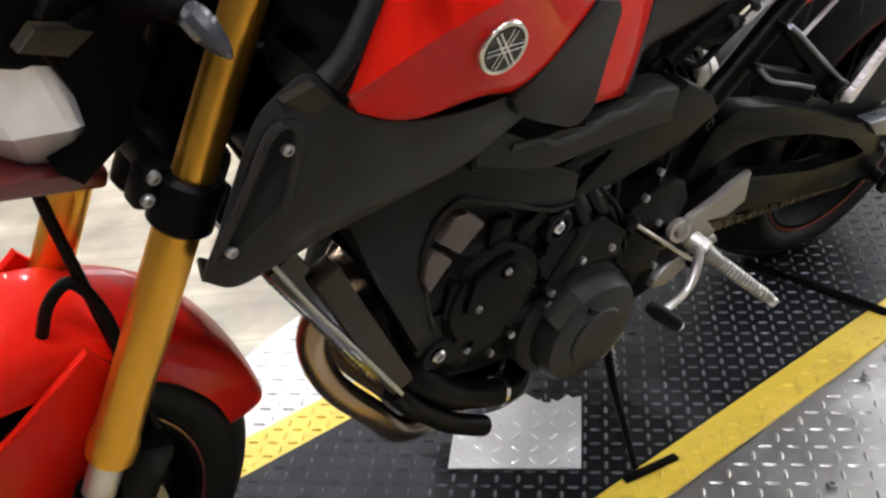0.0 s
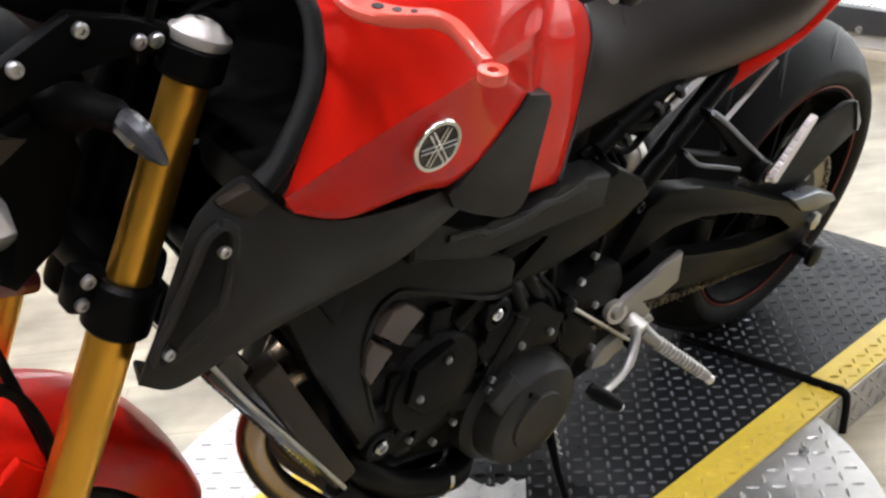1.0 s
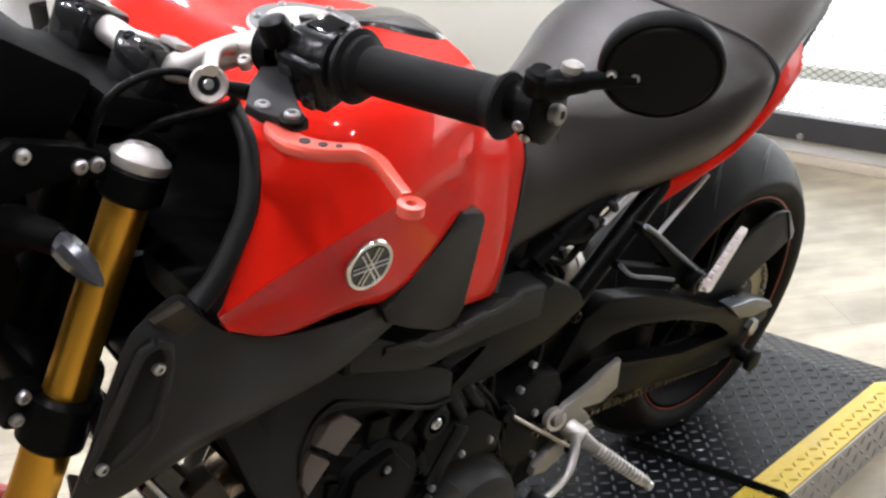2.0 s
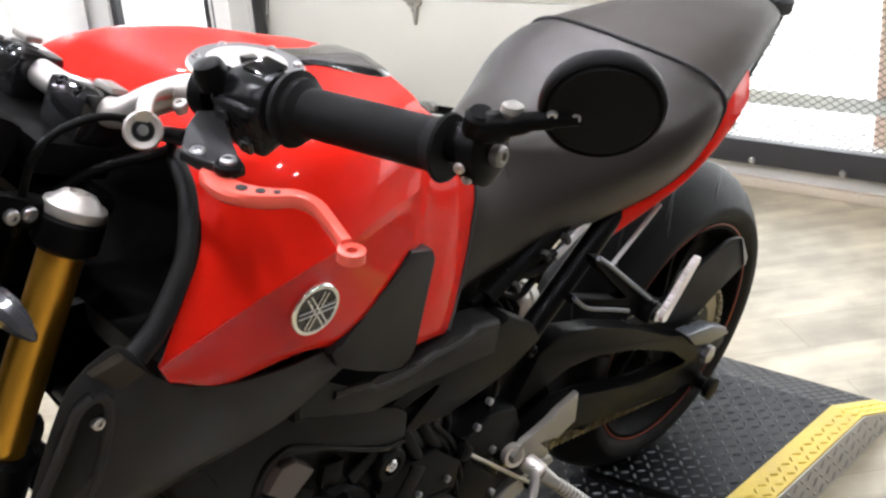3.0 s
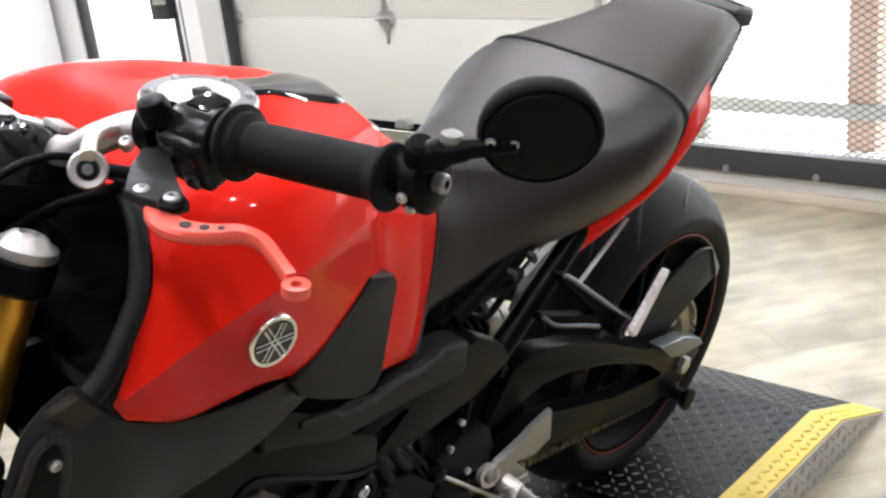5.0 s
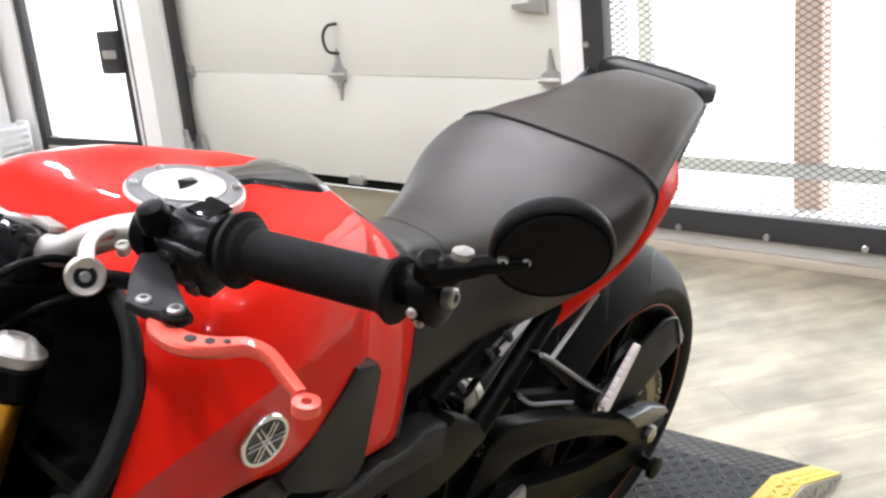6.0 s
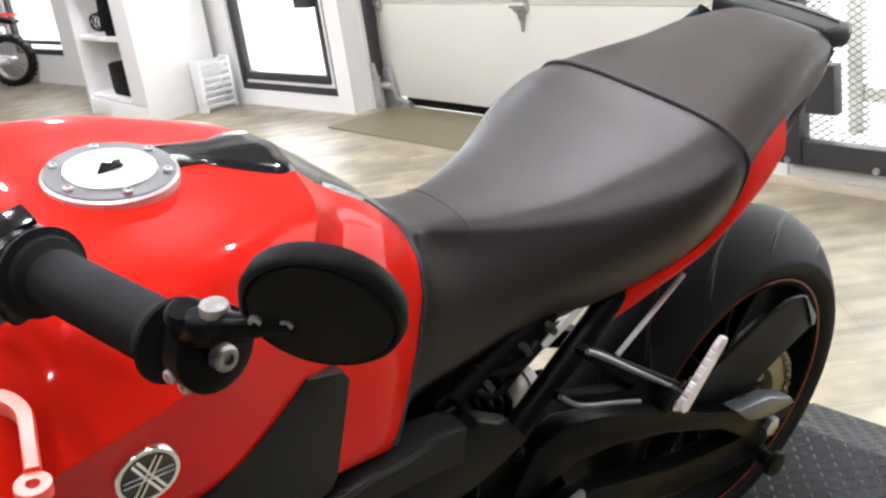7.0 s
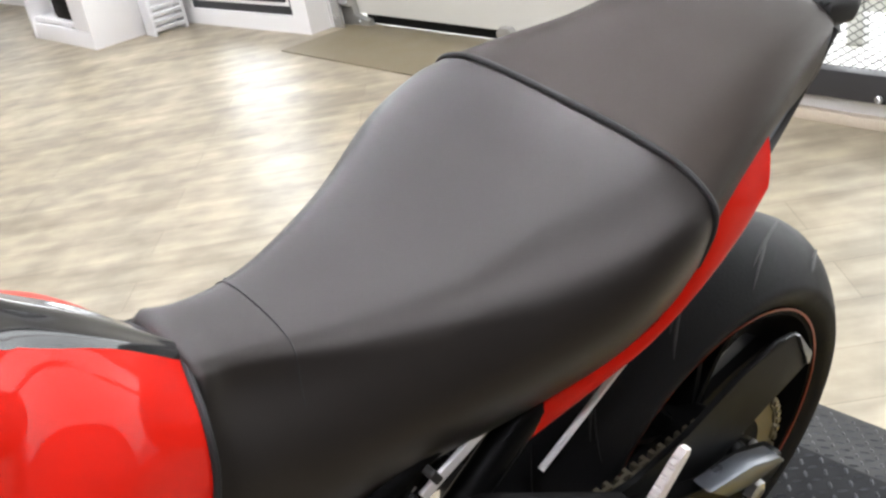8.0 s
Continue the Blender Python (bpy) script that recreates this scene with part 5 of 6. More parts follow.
for k in range(9):
    a = 2 * math.pi * k / 9 + 0.3
    part("cover_rib", box((0.030, 0.010, 0.007), pose(-0.165 + 0.082 * math.cos(a), -0.143, 0.452 + 0.082 * math.sin(a), 0, -math.degrees(a), 0), 0.002), ENGINE, gen)
for k in range(5):
    a = 2 * math.pi * k / 5 + 0.7
    part("cover_lug", lathe((-0.165 + 0.106 * math.cos(a), -0.118, 0.452 + 0.106 * math.sin(a)), (0, -1, 0), [(0, 0.016), (0.018, 0.015), (0.021, 0.011)], 14), ENGINE, gen)
part("inner_plate", prism([(-0.205, 0.500), (-0.150, 0.515), (-0.118, 0.470), (-0.130, 0.420), (-0.19, 0.425), (-0.215, 0.455)], -0.163, -0.150, 0.004), ENGINE, gen)
for x, z, w, h, a, d in ((-0.215, 0.545, 0.05, 0.018, 35, 0.148), (-0.118, 0.530, 0.045, 0.022, -30, 0.146), (-0.205, 0.400, 0.05, 0.016, -38, 0.146), (-0.120, 0.395, 0.035, 0.028, 20, 0.150),
                         (-0.09, 0.455, 0.05, 0.014, 62, 0.152), (-0.165, 0.545, 0.03, 0.03, 10, 0.146), (-0.225, 0.470, 0.02, 0.05, 8, 0.146)):
    part("casting_block", box((w, 0.02, h), pose(x, -d + 0.006, z, 0, a, 0), 0.004), ENGINE, gen)
part("timing_plate", prism([(-0.262, 0.580), (-0.244, 0.603), (-0.226, 0.604), (-0.200, 0.578), (-0.231, 0.550)], -0.160, -0.140, 0.004), BROWN, bike, "brown engine cover plate")
part("timing_plate", prism([(-0.277, 0.534), (-0.276, 0.561), (-0.268, 0.574), (-0.240, 0.546), (-0.268, 0.513)], -0.160, -0.140, 0.004), BROWN, bike, "brown engine cover plate")
bolt((-0.258, -0.160, 0.541), (0, -1, 0), 0.006, bike, PALE_METAL)
part("sprocket_cover", prism([(0.055, 0.474), (0.107, 0.490), (0.158, 0.475), (0.174, 0.440), (0.161, 0.404), (0.094, 0.426)], -0.150, -0.10, 0.008), ENGINE, bike, "black sprocket cover")
part("sprocket_guard", prism([(0.050, 0.389), (0.058, 0.420), (0.070, 0.438), (0.140, 0.368), (0.146, 0.338), (0.094, 0.340)], -0.150, -0.10, 0.008), ENGINE, bike)
part("gear_cover", prism([(-0.09, 0.50), (0.0, 0.495), (0.05, 0.45), (0.045, 0.40), (-0.03, 0.44), (-0.10, 0.44)], -0.156, -0.10, 0.010), ENGINE, bike)
part("cover_arm", box((0.030, 0.014, 0.085), pose(-0.055, -0.152, 0.452, 0, 32, 0), 0.005), ENGINE, bike)
for x, y, z in ((-0.160, -0.163, 0.494), (-0.198, -0.163, 0.456), (-0.124, -0.150, 0.362), (-0.153, -0.148, 0.344), (-0.191, -0.145, 0.370), (-0.077, -0.158, 0.394), (-0.074, -0.158, 0.410), (-0.029, -0.158, 0.441),
                (0.022, -0.158, 0.437), (-0.068, -0.158, 0.329), (0.075, -0.152, 0.487), (0.115, -0.152, 0.43), (0.092, -0.152, 0.52), (0.118, -0.160, 0.36)):
    bolt((x - 0.008, y - 0.010, z + 0.008), (0, -1, 0), 0.0047, bike, STEEL)
for ob in bike.children:
    if ob.name.split(".")[0] in ("generator_cover", "timing_plate", "alternator_cover", "sprocket_cover", "sprocket_guard", "gear_cover", "cover_arm"):
        ob.location = (-0.008, -0.010, 0.008)
part("bolt_seat", lathe((-0.168, -0.17, 0.502), (0, -1, 0), [(0, 0.013), (0.003, 0.012)], 18), SATIN, bike)
for pts, r in (([(-0.09, -0.13, 0.60), (-0.06, -0.15, 0.55), (-0.035, -0.155, 0.50), (-0.01, -0.15, 0.47)], 0.009), ([(-0.065, -0.13, 0.60), (-0.035, -0.15, 0.55), (-0.01, -0.155, 0.51), (0.03, -0.14, 0.48)], 0.008),
               ([(0.0, -0.13, 0.58), (0.03, -0.14, 0.52), (0.03, -0.14, 0.46)], 0.006), ([(-0.13, -0.12, 0.62), (-0.11, -0.15, 0.57), (-0.12, -0.15, 0.53)], 0.007)):
    part("hose", tube(curve(pts, 5), r, 10), HOSE, bike, "black rubber hose")
part("linkage_housing", prism([(0.08, 0.42), (0.30, 0.44), (0.34, 0.36), (0.26, 0.20), (0.10, 0.18)], -0.095, 0.06, 0.012), HOSE, bike, "black linkage and frame casting")
# wiring and small hoses beside the engine
for pts, r in (([(-0.02, -0.150, 0.535), (0.015, -0.158, 0.490), (0.034, -0.158, 0.445), (0.055, -0.156, 0.385)], 0.0035), ([(-0.008, -0.150, 0.535), (0.025, -0.158, 0.492), (0.044, -0.158, 0.448), (0.062, -0.156, 0.395)], 0.0035),
               ([(0.07, -0.12, 0.62), (0.11, -0.135, 0.575), (0.115, -0.145, 0.53), (0.10, -0.15, 0.50)], 0.004), ([(0.10, -0.118, 0.668), (0.15, -0.128, 0.640), (0.19, -0.128, 0.662), (0.25, -0.124, 0.69)], 0.005),
               ([(0.12, -0.125, 0.685), (0.17, -0.135, 0.672), (0.205, -0.135, 0.690)], 0.006), ([(0.085, -0.15, 0.475), (0.12, -0.156, 0.455), (0.16, -0.15, 0.45)], 0.003)):
    part("wire", tube(curve(pts, 6), r, 8), HOSE, bike, "thin black hose")
for x, y, z in ((0.13, -0.138, 0.668), (0.18, -0.140, 0.695), (0.22, -0.138, 0.705)):
    part("hose_clip", box((0.008, 0.012, 0.016), pose(x, y, z, 0, -30, 0), 0.002), PANEL, bike)
# water pipes
part("water_pipe", tube(curve([(-0.275, -0.125, 0.370), (-0.245, -0.14, 0.338), (-0.19, -0.143, 0.282), (-0.10, -0.14, 0.232), (-0.05, -0.11, 0.220)], 5), 0.0185, 16), HOSE, bike, "thick black coolant hose")
part("hose_clamp", lathe((-0.122, -0.1415, 0.2430), Vector((0.07, 0.004, -0.035)), [(-0.004, 0.0190), (-0.004, 0.0210), (0.004, 0.0210), (0.004, 0.0190)], 28, None, True), CHROME, bike, "bright hose clamp")
part("lower_hose", tube(curve([(-0.288, -0.135, 0.345), (-0.265, -0.14, 0.310), (-0.205, -0.14, 0.238), (-0.165, -0.14, 0.203), (-0.135, -0.14, 0.180)], 5), 0.0145, 16), HOSE, bike)
# exhaust headers
for y in (-0.105, -0.055, -0.005):
    back = (y + 0.105) * 0.95
    part("exhaust_header", tube(curve([(x + back, y * k, z - back * 0.4) for x, k, z in ((-0.25, 1, 0.52), (-0.335, 1, 0.525), (-0.375, 1, 0.480), (-0.377, 1, 0.430), (-0.350, 1, 0.362), (-0.295, 1, 0.281), (-0.236, 0.9, 0.198), (-0.12, 0.6, 0.135))], 6), 0.0175, 18), BRONZE, bike, "heat-tinted steel exhaust header")
part("collector_box", box((0.30, 0.20, 0.11), pose(0.10, 0.03, 0.165), 0.03, None, 3), SATIN, bike, "black exhaust box")
# radiator
rad = part("radiator", box((0.035, 0.30, 0.30), pose(-0.365, 0.0, 0.50, 0, -30), 0.006), GLOSS_BLACK, bike, "black radiator")
part("radiator_tank", box((0.031, 0.026, 0.245), pose(-0.347, -0.150, 0.492, 0, -25), 0.005), BROWN_AND_SHEEN, rad, "dark radiator end tank")
part("radiator_edge", tube(curve([(-0.459, -0.166, 0.652), (-0.416, -0.168, 0.573), (-0.362, -0.168, 0.482), (-0.303, -0.168, 0.381)], 5), 0.0026, 8), GALVANISED, rad, "bright metal edge")
for k in range(24):
    z = -0.125 + 0.0108 * k
    part("fin", box((0.004, 0.27, 0.0022), pose(-0.365, 0, 0.50, 0, -30) @ pose(-0.019, 0, z)), DARK_STEEL, rad)

# seat
def seat_rows(data):
    """Lines along the seat, from its left hem over the top to its right hem."""
    rows = []
    for x, zc, ye, ze, ys, zs, yb, zb in data:
        mid = -0.020 + 0.018 * min(1, max(0, (x - 0.06) / 0.34)) ** 2.2 - 0.018 * min(1, max(0, (x - 0.49) / 0.1))
        half = [(0, zc), ((ye + mid) * 0.5, zc - (zc - ze) * 0.06), ((ye + mid) * 0.80, zc - (zc - ze) * 0.30), (ye + mid, ze), (ys + mid, zs), (yb + mid, zb), (yb + mid - 0.02, zb - 0.006)]
        drag = 0.57 * max(0, min(1, (0.23 - x) / 0.145))
        pull = lambda z, d=drag: d * min(0, z - 0.832)
        rows.append([(x + pull(z), mid - w, z) for w, z in half[::-1]] + [(x + pull(z), mid + w, z) for w, z in half[1:]])
    return list(map(list, zip(*rows)))


SEAT = [(0.077, 0.826, 0.064, 0.808, 0.092, 0.758, 0.128, 0.636), (0.083, 0.844, 0.070, 0.830, 0.097, 0.77, 0.134, 0.640), (0.11, 0.840, 0.072, 0.816, 0.108, 0.768, 0.122, 0.684), (0.155, 0.832, 0.082, 0.806, 0.116, 0.757, 0.122, 0.698), (0.21, 0.828, 0.102, 0.802, 0.130, 0.755, 0.126, 0.706),
        (0.30, 0.834, 0.136, 0.806, 0.156, 0.768, 0.140, 0.712), (0.39, 0.852, 0.166, 0.824, 0.178, 0.788, 0.158, 0.732), (0.45, 0.868, 0.172, 0.844, 0.180, 0.812, 0.162, 0.752), (0.484, 0.876, 0.168, 0.852, 0.174, 0.826, 0.160, 0.768)]
PILLION = [(0.488, 0.878, 0.164, 0.856, 0.170, 0.830, 0.158, 0.776), (0.53, 0.892, 0.152, 0.872, 0.160, 0.848, 0.148, 0.812), (0.59, 0.908, 0.138, 0.892, 0.145, 0.872, 0.134, 0.836), (0.66, 0.921, 0.122, 0.907, 0.126, 0.890, 0.116, 0.846), (0.72, 0.926, 0.106, 0.912, 0.110, 0.900, 0.104, 0.858), (0.745, 0.922, 0.094, 0.909, 0.098, 0.898, 0.094, 0.866)]
seat = part("seat", net(seat_rows(SEAT), 6, 5, 0.004), VINYL, bike, "dark grey vinyl rider seat", 75)
part("pillion_seat", net(seat_rows(PILLION), 6, 5, 0.004), BROWN_VINYL, bike, "dark grey vinyl passenger seat", 75)
def across(row, dx=0.002, dz=0.002):
    """The line over the seat at one of its stations."""
    return curve([(r[row][0] + dx, r[row][1], r[row][2] + dz) for r in seat_rows(SEAT)][1:-1], 6)


part("seam_piping", tube(across(-1), 0.0028, 8), SEAM, seat, "black seam piping")
part("stitch_line", tube([p for p in across(3, 0.0, 0.0003) if p.z > 0.785], 0.0006, 6), SEAM, seat, "fine stitched line")

# red tail panels, silver stay and grab rail
for s in (-1, 1):
    low = [(0.314, 0.140 * s, 0.673), (0.39, 0.156 * s, 0.710), (0.44, 0.163 * s, 0.732), (0.49, 0.168 * s, 0.764), (0.54, 0.166 * s, 0.793), (0.578, 0.160 * s, 0.820)]
    hem = [(x + 0.004, y * 0.86, z + 0.004) for x, y, z in low]
    up = [(0.332, 0.139 * s, 0.716), (0.39, 0.156 * s, 0.732), (0.44, 0.163 * s, 0.748), (0.485, 0.166 * s, 0.790), (0.525, 0.157 * s, 0.846), (0.602, 0.134 * s, 0.868)]
    mid = [((a[0] + b[0]) / 2, (a[1] + b[1]) / 2 + 0.004 * s, (a[2] + b[2]) / 2) for a, b in zip(low, up)]
    part("tail_panel", net([hem, low, mid, up], 6, 5, 0.004), RED, bike, "red tail side panel")
    part("tail_stay", tube(curve([(0.60, 0.125 * s, 0.812), (0.665, 0.108 * s, 0.835), (0.735, 0.100 * s, 0.905)], 5), 0.010, 10, None, 0.6), GLOSS_BLACK, bike, "black grab rail stay")
    # pale tube painting the blue-grey highlight beside the stay
    part("stay_edge", tube(curve([(0.585, 0.136 * s, 0.835), (0.655, 0.119 * s, 0.862), (0.722, 0.106 * s, 0.902)], 5), 0.0042, 8), PLATE, bike, "painted highlight along the grab rail stay")
    part("silver_strut", tube([(0.47, 0.122 * s, 0.672), (0.358, 0.124 * s, 0.598)], 0.0036, 8), GREY_PLASTIC, bike, "thin silver strut")
    part("reflector", box((0.075, 0.004, 0.012), pose(0.247, 0.133 * s, 0.697, 0, -28), 0.001), GREY_PLASTIC, bike)
rail = part("grab_rail", slab([(0.740, -0.094), (0.772, -0.102), (0.796, -0.093), (0.808, -0.05), (0.811, 0), (0.808, 0.05), (0.796, 0.093), (0.772, 0.102), (0.740, 0.094)], 0.898, 0.924, 0.008, 3), PANEL, bike, "dark grey passenger grab rail")
part("rail_groove", tube(curve([(0.735, -0.086, 0.9238), (0.770, -0.088, 0.9238), (0.786, -0.070, 0.9238), (0.792, 0, 0.9238), (0.786, 0.070, 0.9238), (0.770, 0.088, 0.9238), (0.735, 0.086, 0.9238)], 5), 0.0028, 8, None, 0.5), SEAM, rail)
part("tail_lamp", box((0.07, 0.12, 0.04), pose(0.74, 0, 0.86, 0, -20), 0.012), DARK_RED, bike, "dark red tail lamp")
part("tail_under", net([[(0.32, y, 0.68), (0.5, y * 0.95, 0.72), (0.68, y * 0.75, 0.79), (0.74, y * 0.7, 0.86)] for y in (-0.12, -0.06, 0, 0.06, 0.12)], 4, 3, 0.006), PLASTIC, bike, "black under-tail cover")

# rear suspension
for s in (-1, 1):
    out = [(0.16, 0.44), (0.215, 0.53), (0.262, 0.545), (0.343, 0.518), (0.462, 0.466), (0.582, 0.402), (0.66, 0.368), (0.74, 0.352), (0.790, 0.328), (0.795, 0.300), (0.735, 0.262), (0.70, 0.252), (0.62, 0.262),
           (0.53, 0.285), (0.36, 0.338), (0.22, 0.35), (0.16, 0.37), (0.30, 0.405), (0.355, 0.392), (0.51, 0.340), (0.65, 0.308), (0.675, 0.316), (0.60, 0.365), (0.47, 0.425), (0.36, 0.468), (0.29, 0.478), (0.25, 0.465)]
    arm = part("swingarm", prism(out, 0.108 * s, 0.138 * s, 0.006), SATIN, bike, "black aluminium swingarm")
    part("axle_plate", prism([(0.612, 0.398), (0.698, 0.382), (0.760, 0.352), (0.775, 0.335), (0.708, 0.340), (0.655, 0.358)], 0.124 * s, 0.151 * s, 0.004), PLATE, arm, "blue-grey axle adjuster plate")
    part("axle_nut", lathe((0.730, 0.136 * s, 0.305), (0, s, 0), [(0, 0.018), (0.012, 0.017), (0.014, 0.012)], 6), STEEL, arm)
    sp = part("stand_spool", lathe((0.728, 0.132 * s, 0.245), (0, s, 0), [(0, 0.012), (0.004, 0.018), (0.008, 0.012), (0.024, 0.012), (0.028, 0.021), (0.038, 0.021), (0.040, 0.016)], 20), HOSE, arm, "black stand spool")
    part("pillion_bracket", prism([(0.234, 0.692), (0.258, 0.682), (0.432, 0.552), (0.425, 0.518), (0.40, 0.534), (0.355, 0.558), (0.275, 0.601), (0.208, 0.632), (0.211, 0.642), (0.320, 0.592), (0.356, 0.584), (0.252, 0.666)], 0.150 * s, 0.166 * s, 0.004), COWL, bike, "black passenger footrest bracket")
    bolt((0.238, 0.168 * s, 0.683), (0, s, 0), 0.005, bike, SATIN)
    # two thin pale tubes paint the highlights on the bracket arms
    part("bracket_edge", tube([(0.240, 0.170 * s, 0.690), (0.262, 0.171 * s, 0.675), (0.380, 0.171 * s, 0.582), (0.40, 0.171 * s, 0.566)], 0.0034, 8), PLATE, bike, "painted highlight along the footrest bracket")
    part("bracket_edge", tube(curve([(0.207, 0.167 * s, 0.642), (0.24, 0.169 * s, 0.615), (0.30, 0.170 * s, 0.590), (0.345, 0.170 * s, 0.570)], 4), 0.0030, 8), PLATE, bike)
    bolt((0.386, 0.199 * s, 0.557), (0, s, 0), 0.0095, bike, CHROME)
    part("pillion_pivot", rod((0.395, 0.160 * s, 0.552), (0.395, 0.185 * s, 0.552), 0.018, edge=0.003), SATIN, bike)
    toothed = []
    for k in range(8):
        toothed += [(-0.044 + 0.011 * k, 0.0085 - 0.0003 * k), (-0.038 + 0.011 * k, 0.0085 - 0.0003 * k), (-0.036 + 0.011 * k, 0.0055 - 0.0003 * k)]
    bm = prism(toothed + [(0.050, 0.004), (0.052, -0.004), (0.046, -0.008), (-0.050, -0.012), (-0.054, -0.004), (-0.050, 0.006)], -0.0045, 0.0045, 0.0012, None, None, 1)
    bmesh.ops.transform(bm, matrix=pose(0.424, 0.196 * s, 0.591, 0, -52, 0), verts=bm.verts)
    part("pillion_peg", bm, PEG, bike, "folded silver passenger footrest with a serrated edge")
for ob in bike.children:
    if ob.name.split(".")[0] in ("pillion_bracket", "bracket_edge", "pillion_pivot", "pillion_peg"):
        ob.location = (-0.009, math.copysign(0.014, ob.data.vertices[0].co.y), 0.005)
part("shock_spring", tube([(0.160 + 0.0046 * k / 2, -0.062 + 0.025 * math.cos(k * 0.9), 0.574 - 0.0004 * k + 0.025 * math.sin(k * 0.9)) for k in range(0, 30)], 0.0055, 8), SATIN, bike, "black shock spring")
part("shock_body", lathe((0.145, -0.062, 0.577), (1, 0, -0.14), [(0, 0.010), (0.01, 0.018), (0.075, 0.018), (0.079, 0.024), (0.085, 0.027), (0.096, 0.027), (0.097, 0.025), (0.104, 0.025), (0.105, 0.027), (0.119, 0.027), (0.122, 0.021), (0.128, 0.018), (0.134, 0.008)], 24), PALE_METAL, bike, "silver shock absorber")
# added sheets that keep the gap behind the subframe tubes dark
for s in (-1, 1):
    part("battery_cover", prism([(0.04, 0.67), (0.10, 0.70), (0.29, 0.722), (0.325, 0.692), (0.235, 0.622), (0.10, 0.605), (0.05, 0.62)], 0.078 * s, 0.088 * s, 0.004), COWL, bike, "added black sheet darkening the gap under the seat")
# hugger and chain guard
rows = []
for a in (190, 176, 163):
    c, s_ = math.cos(radians(a)), math.sin(radians(a))
    rows.append([(0.730 + r * c, y, 0.310 + r * s_) for y, r in ((-0.102, 0.275), (-0.096, 0.306), (-0.06, 0.318), (0, 0.322), (0.06, 0.318), (0.096, 0.306), (0.102, 0.275))])
part("hugger", net(rows, 4, 4, 0.003), RUBBER, bike, "black rear hugger")
guard_side = part("chain_guard", prism([(0.43, 0.470), (0.52, 0.452), (0.60, 0.468), (0.69, 0.502), (0.755, 0.516), (0.792, 0.508), (0.835, 0.455), (0.838, 0.435), (0.80, 0.424), (0.755, 0.408), (0.68, 0.372), (0.62, 0.376), (0.56, 0.392), (0.47, 0.425)], -0.116, -0.108, 0.003), PLASTIC, bike, "black chain guard")
part("guard_end", prism([(0.790, 0.508), (0.797, 0.506), (0.838, 0.455), (0.838, 0.438), (0.829, 0.440), (0.826, 0.455)], -0.119, -0.110, 0.002), PLATE, guard_side, "pale end cap of the chain guard")
# chain
bm = bmesh.new()
r, cx, cz = 0.108, 0.730, 0.305
loop = [Vector((0.07 + (0.665) * k / 44, 0, 0.445 - 0.022 * k / 44)) for k in range(45)]
loop += [Vector((cx + r * math.cos(radians(90 - a)), 0, cz + r * math.sin(radians(90 - a)))) for a in range(8, 180, 8)]
loop += [Vector((cx - 0.665 * k / 44, 0, 0.197 + 0.125 * k / 44)) for k in range(45)]
for i, (a, b) in enumerate(zip(loop, loop[1:])):
    d = b - a
    m = Matrix.Translation(((a.x + b.x) / 2, -0.091 - (0.004 if i % 2 else 0), (a.z + b.z) / 2)) @ pose(0, 0, 0, 0, -math.degrees(math.atan2(d.z, d.x)))
    box((d.length * 1.25, 0.004, 0.012), m, 0, bm)
    box((0.006, 0.018, 0.008), Matrix.Translation((a.x, -0.091, a.z)), 0, bm)
part("chain", bm, CHAIN_METAL, bike, "greasy drive chain")

# rider's left footrest, gear pedal and side stand
part("heel_guard", prism([(0.268, 0.462), (0.276, 0.408), (0.240, 0.396), (0.200, 0.412), (0.160, 0.408), (0.142, 0.398), (0.138, 0.415), (0.158, 0.434), (0.212, 0.440), (0.225, 0.452)], -0.176, -0.166, 0.003), CAST, bike, "bare aluminium heel guard")
part("rest_holder", prism([(0.250, 0.350), (0.216, 0.358), (0.150, 0.344), (0.130, 0.326), (0.128, 0.312), (0.158, 0.304), (0.207, 0.332), (0.259, 0.336)], -0.166, -0.152, 0.004), CAST, bike, "cast footrest holder")
part("guard_stem", prism([(0.150, 0.425), (0.205, 0.402), (0.232, 0.372), (0.220, 0.366), (0.190, 0.386), (0.148, 0.404)], -0.172, -0.160, 0.003), CAST, bike)
part("guard_ring", lathe((0.147, -0.165, 0.411), (-0.3, -1, 0.2), [(0, 0.0105), (0, 0.0165), (0.010, 0.0160), (0.010, 0.0105)], 24, None, True), PALE_METAL, bike, "open ring of the heel guard")
part("footrest_pivot", rod((0.180, -0.165, 0.382), (0.187, -0.195, 0.372), 0.014, edge=0.003), PALE_METAL, bike)
peg = part("footrest", tube([(0.187, -0.192, 0.372), (0.200, -0.210, 0.359), (0.246, -0.270, 0.317), (0.250, -0.274, 0.314)], [0.0125, 0.0092, 0.0084, 0.0070], 14), CAST, bike, "ribbed silver rider footrest")
pd = (Vector((0.246, -0.270, 0.317)) - Vector((0.200, -0.210, 0.359))).normalized()
for k in range(13):
    part("rib", lathe(Vector((0.200, -0.210, 0.359)) + pd * (0.002 + 0.0062 * k), pd, [(0, 0.0080), (0.001, 0.0108 - 0.00012 * k), (0.0028, 0.0108 - 0.00012 * k), (0.0036, 0.0080)], 12), PALE_METAL, peg)
bolt((0.250, -0.276, 0.312), pd, 0.007, peg, SILVER)
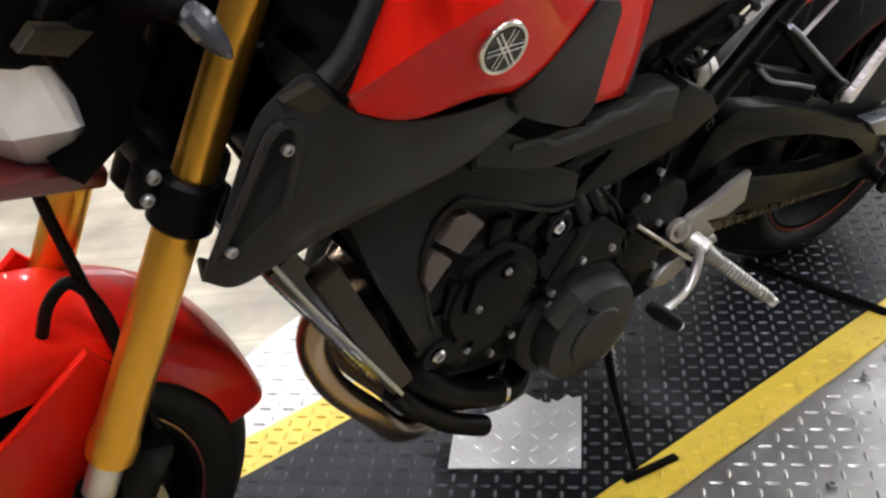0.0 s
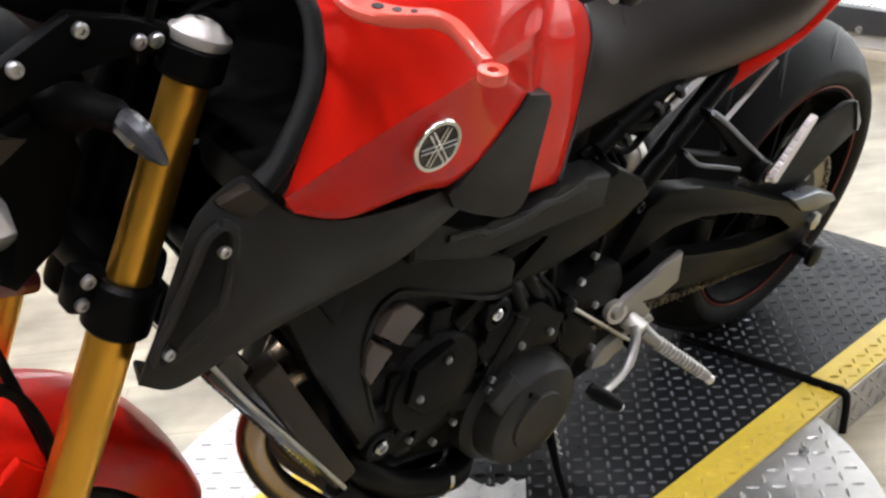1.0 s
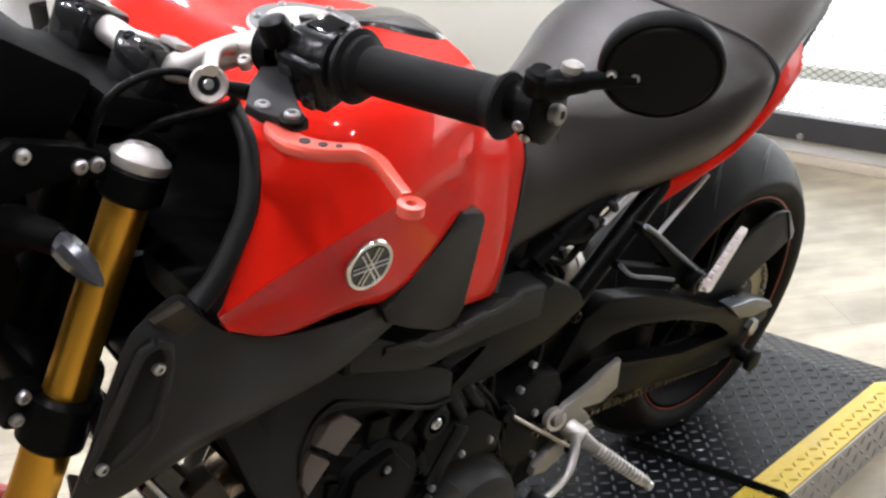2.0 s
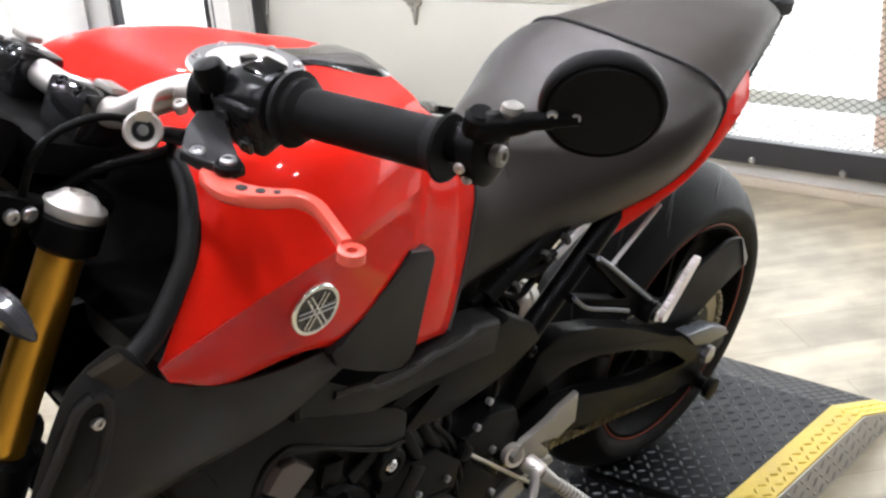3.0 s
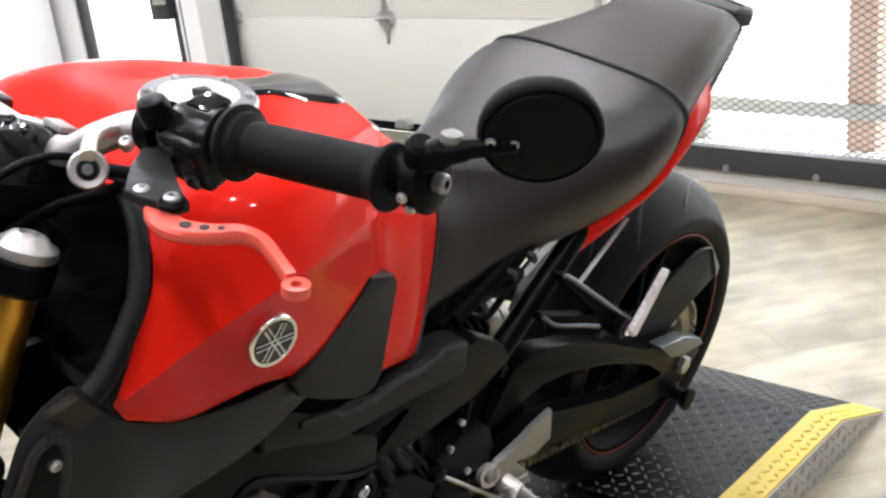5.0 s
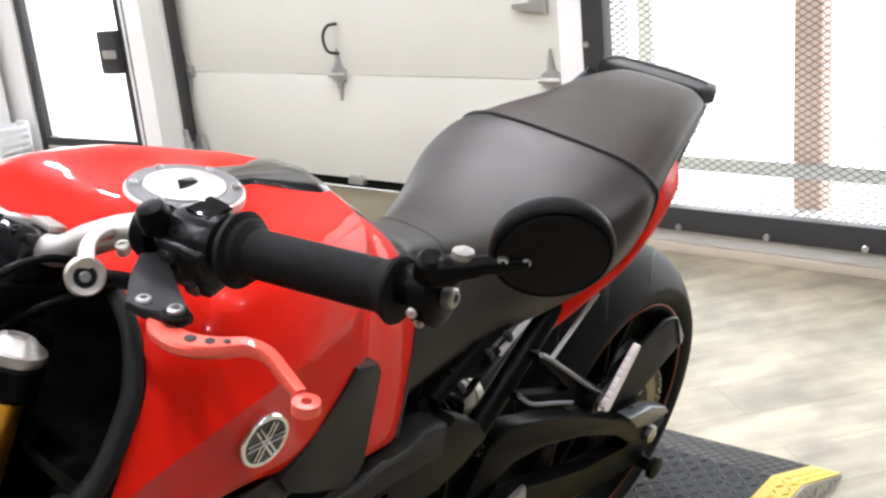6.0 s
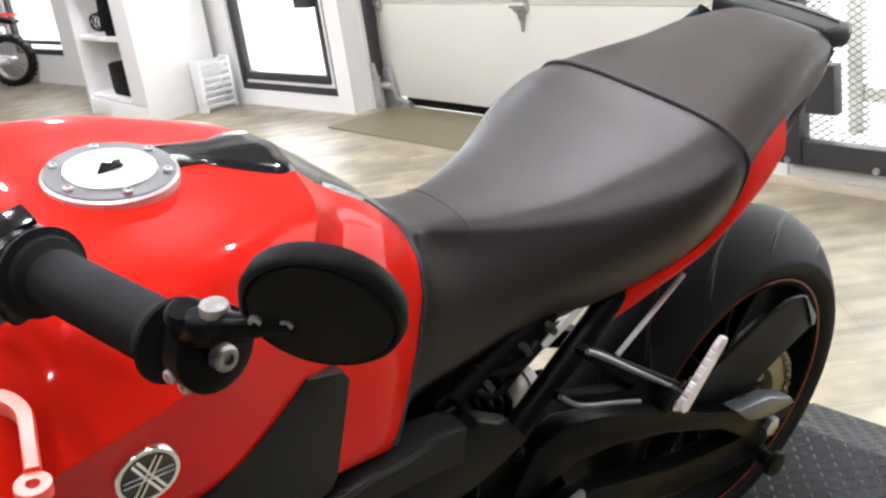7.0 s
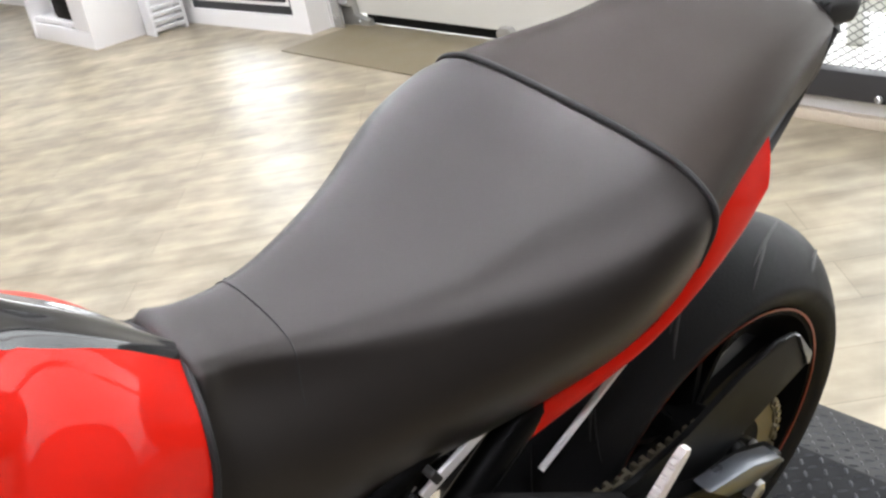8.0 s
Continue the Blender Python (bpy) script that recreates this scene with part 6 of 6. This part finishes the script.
ped = part("gear_pedal", tube(curve([(0.170, -0.188, 0.388), (0.163, -0.200, 0.372), (0.135, -0.214, 0.348), (0.088, -0.222, 0.345), (0.062, -0.225, 0.352)], 5), [0.007] * 10 + [0.0055] * 11, 12), SILVER, bike, "silver gear pedal")
part("pedal_rubber", tube([(0.060, -0.212, 0.357), (0.064, -0.222, 0.352), (0.085, -0.240, 0.334), (0.090, -0.244, 0.330)], [0.009, 0.0115, 0.0115, 0.009], 14), HOSE, ped, "black rubber pedal tip")
part("pedal_tip", rod((0.088, -0.242, 0.332), (0.093, -0.247, 0.327), 0.006, edge=0.001), SILVER, ped)
part("shift_rod", tube([(0.038, -0.168, 0.476), (0.20, -0.172, 0.332)], 0.0030, 10), PALE_METAL, bike, "gear linkage rod")
for p in ((0.04, -0.168, 0.474), (0.20, -0.172, 0.332)):
    part("rod_end", lathe((p[0], p[1] + 0.008, p[2]), (0, -1, 0), [(0, 0.008), (0.003, 0.011), (0.013, 0.011), (0.016, 0.007)], 14), HOSE, bike)
part("stand_leg", tube([(0.10, -0.10, 0.26), (0.085, -0.175, 0.150), (0.055, -0.268, 0.080)], [0.010, 0.006, 0.005], 12), SATIN, bike, "black side stand")
part("stand_foot", box((0.095, 0.013, 0.007), pose(0.078, -0.277, 0.0735, -14.4, 0, -9), 0.0025), SATIN, bike)
part("stand_spring", tube([(0.108 + 0.003 * math.cos(k * 2), -0.125 - 0.0016 * k, 0.22 - 0.0032 * k) for k in range(24)], 0.002, 6), STEEL, bike)

# cables at the steering head
for pts, r in (([(-0.352, -0.125, 0.982), (-0.387, -0.12, 1.002), (-0.42, -0.12, 1.005), (-0.447, -0.118, 0.993), (-0.457, -0.11, 0.965), (-0.46, -0.09, 0.91)], 0.0034), ([(-0.385, -0.19, 1.012), (-0.36, -0.14, 0.975), (-0.40, -0.09, 0.945), (-0.45, -0.06, 0.90)], 0.0042), ([(-0.55, 0.0, 0.86), (-0.59, -0.02, 0.80), (-0.610, -0.040, 0.738), (-0.581, -0.062, 0.565), (-0.560, -0.075, 0.45), (-0.548, -0.085, 0.36)], 0.0058),
               ([(-0.632, -0.045, 0.560), (-0.622, -0.052, 0.600), (-0.602, -0.058, 0.621), (-0.584, -0.064, 0.592), (-0.576, -0.076, 0.54), (-0.585, -0.088, 0.44)], 0.0062)):
    part("cable", tube(curve(pts, 6), r, 10), HOSE, bike, "black brake hose")
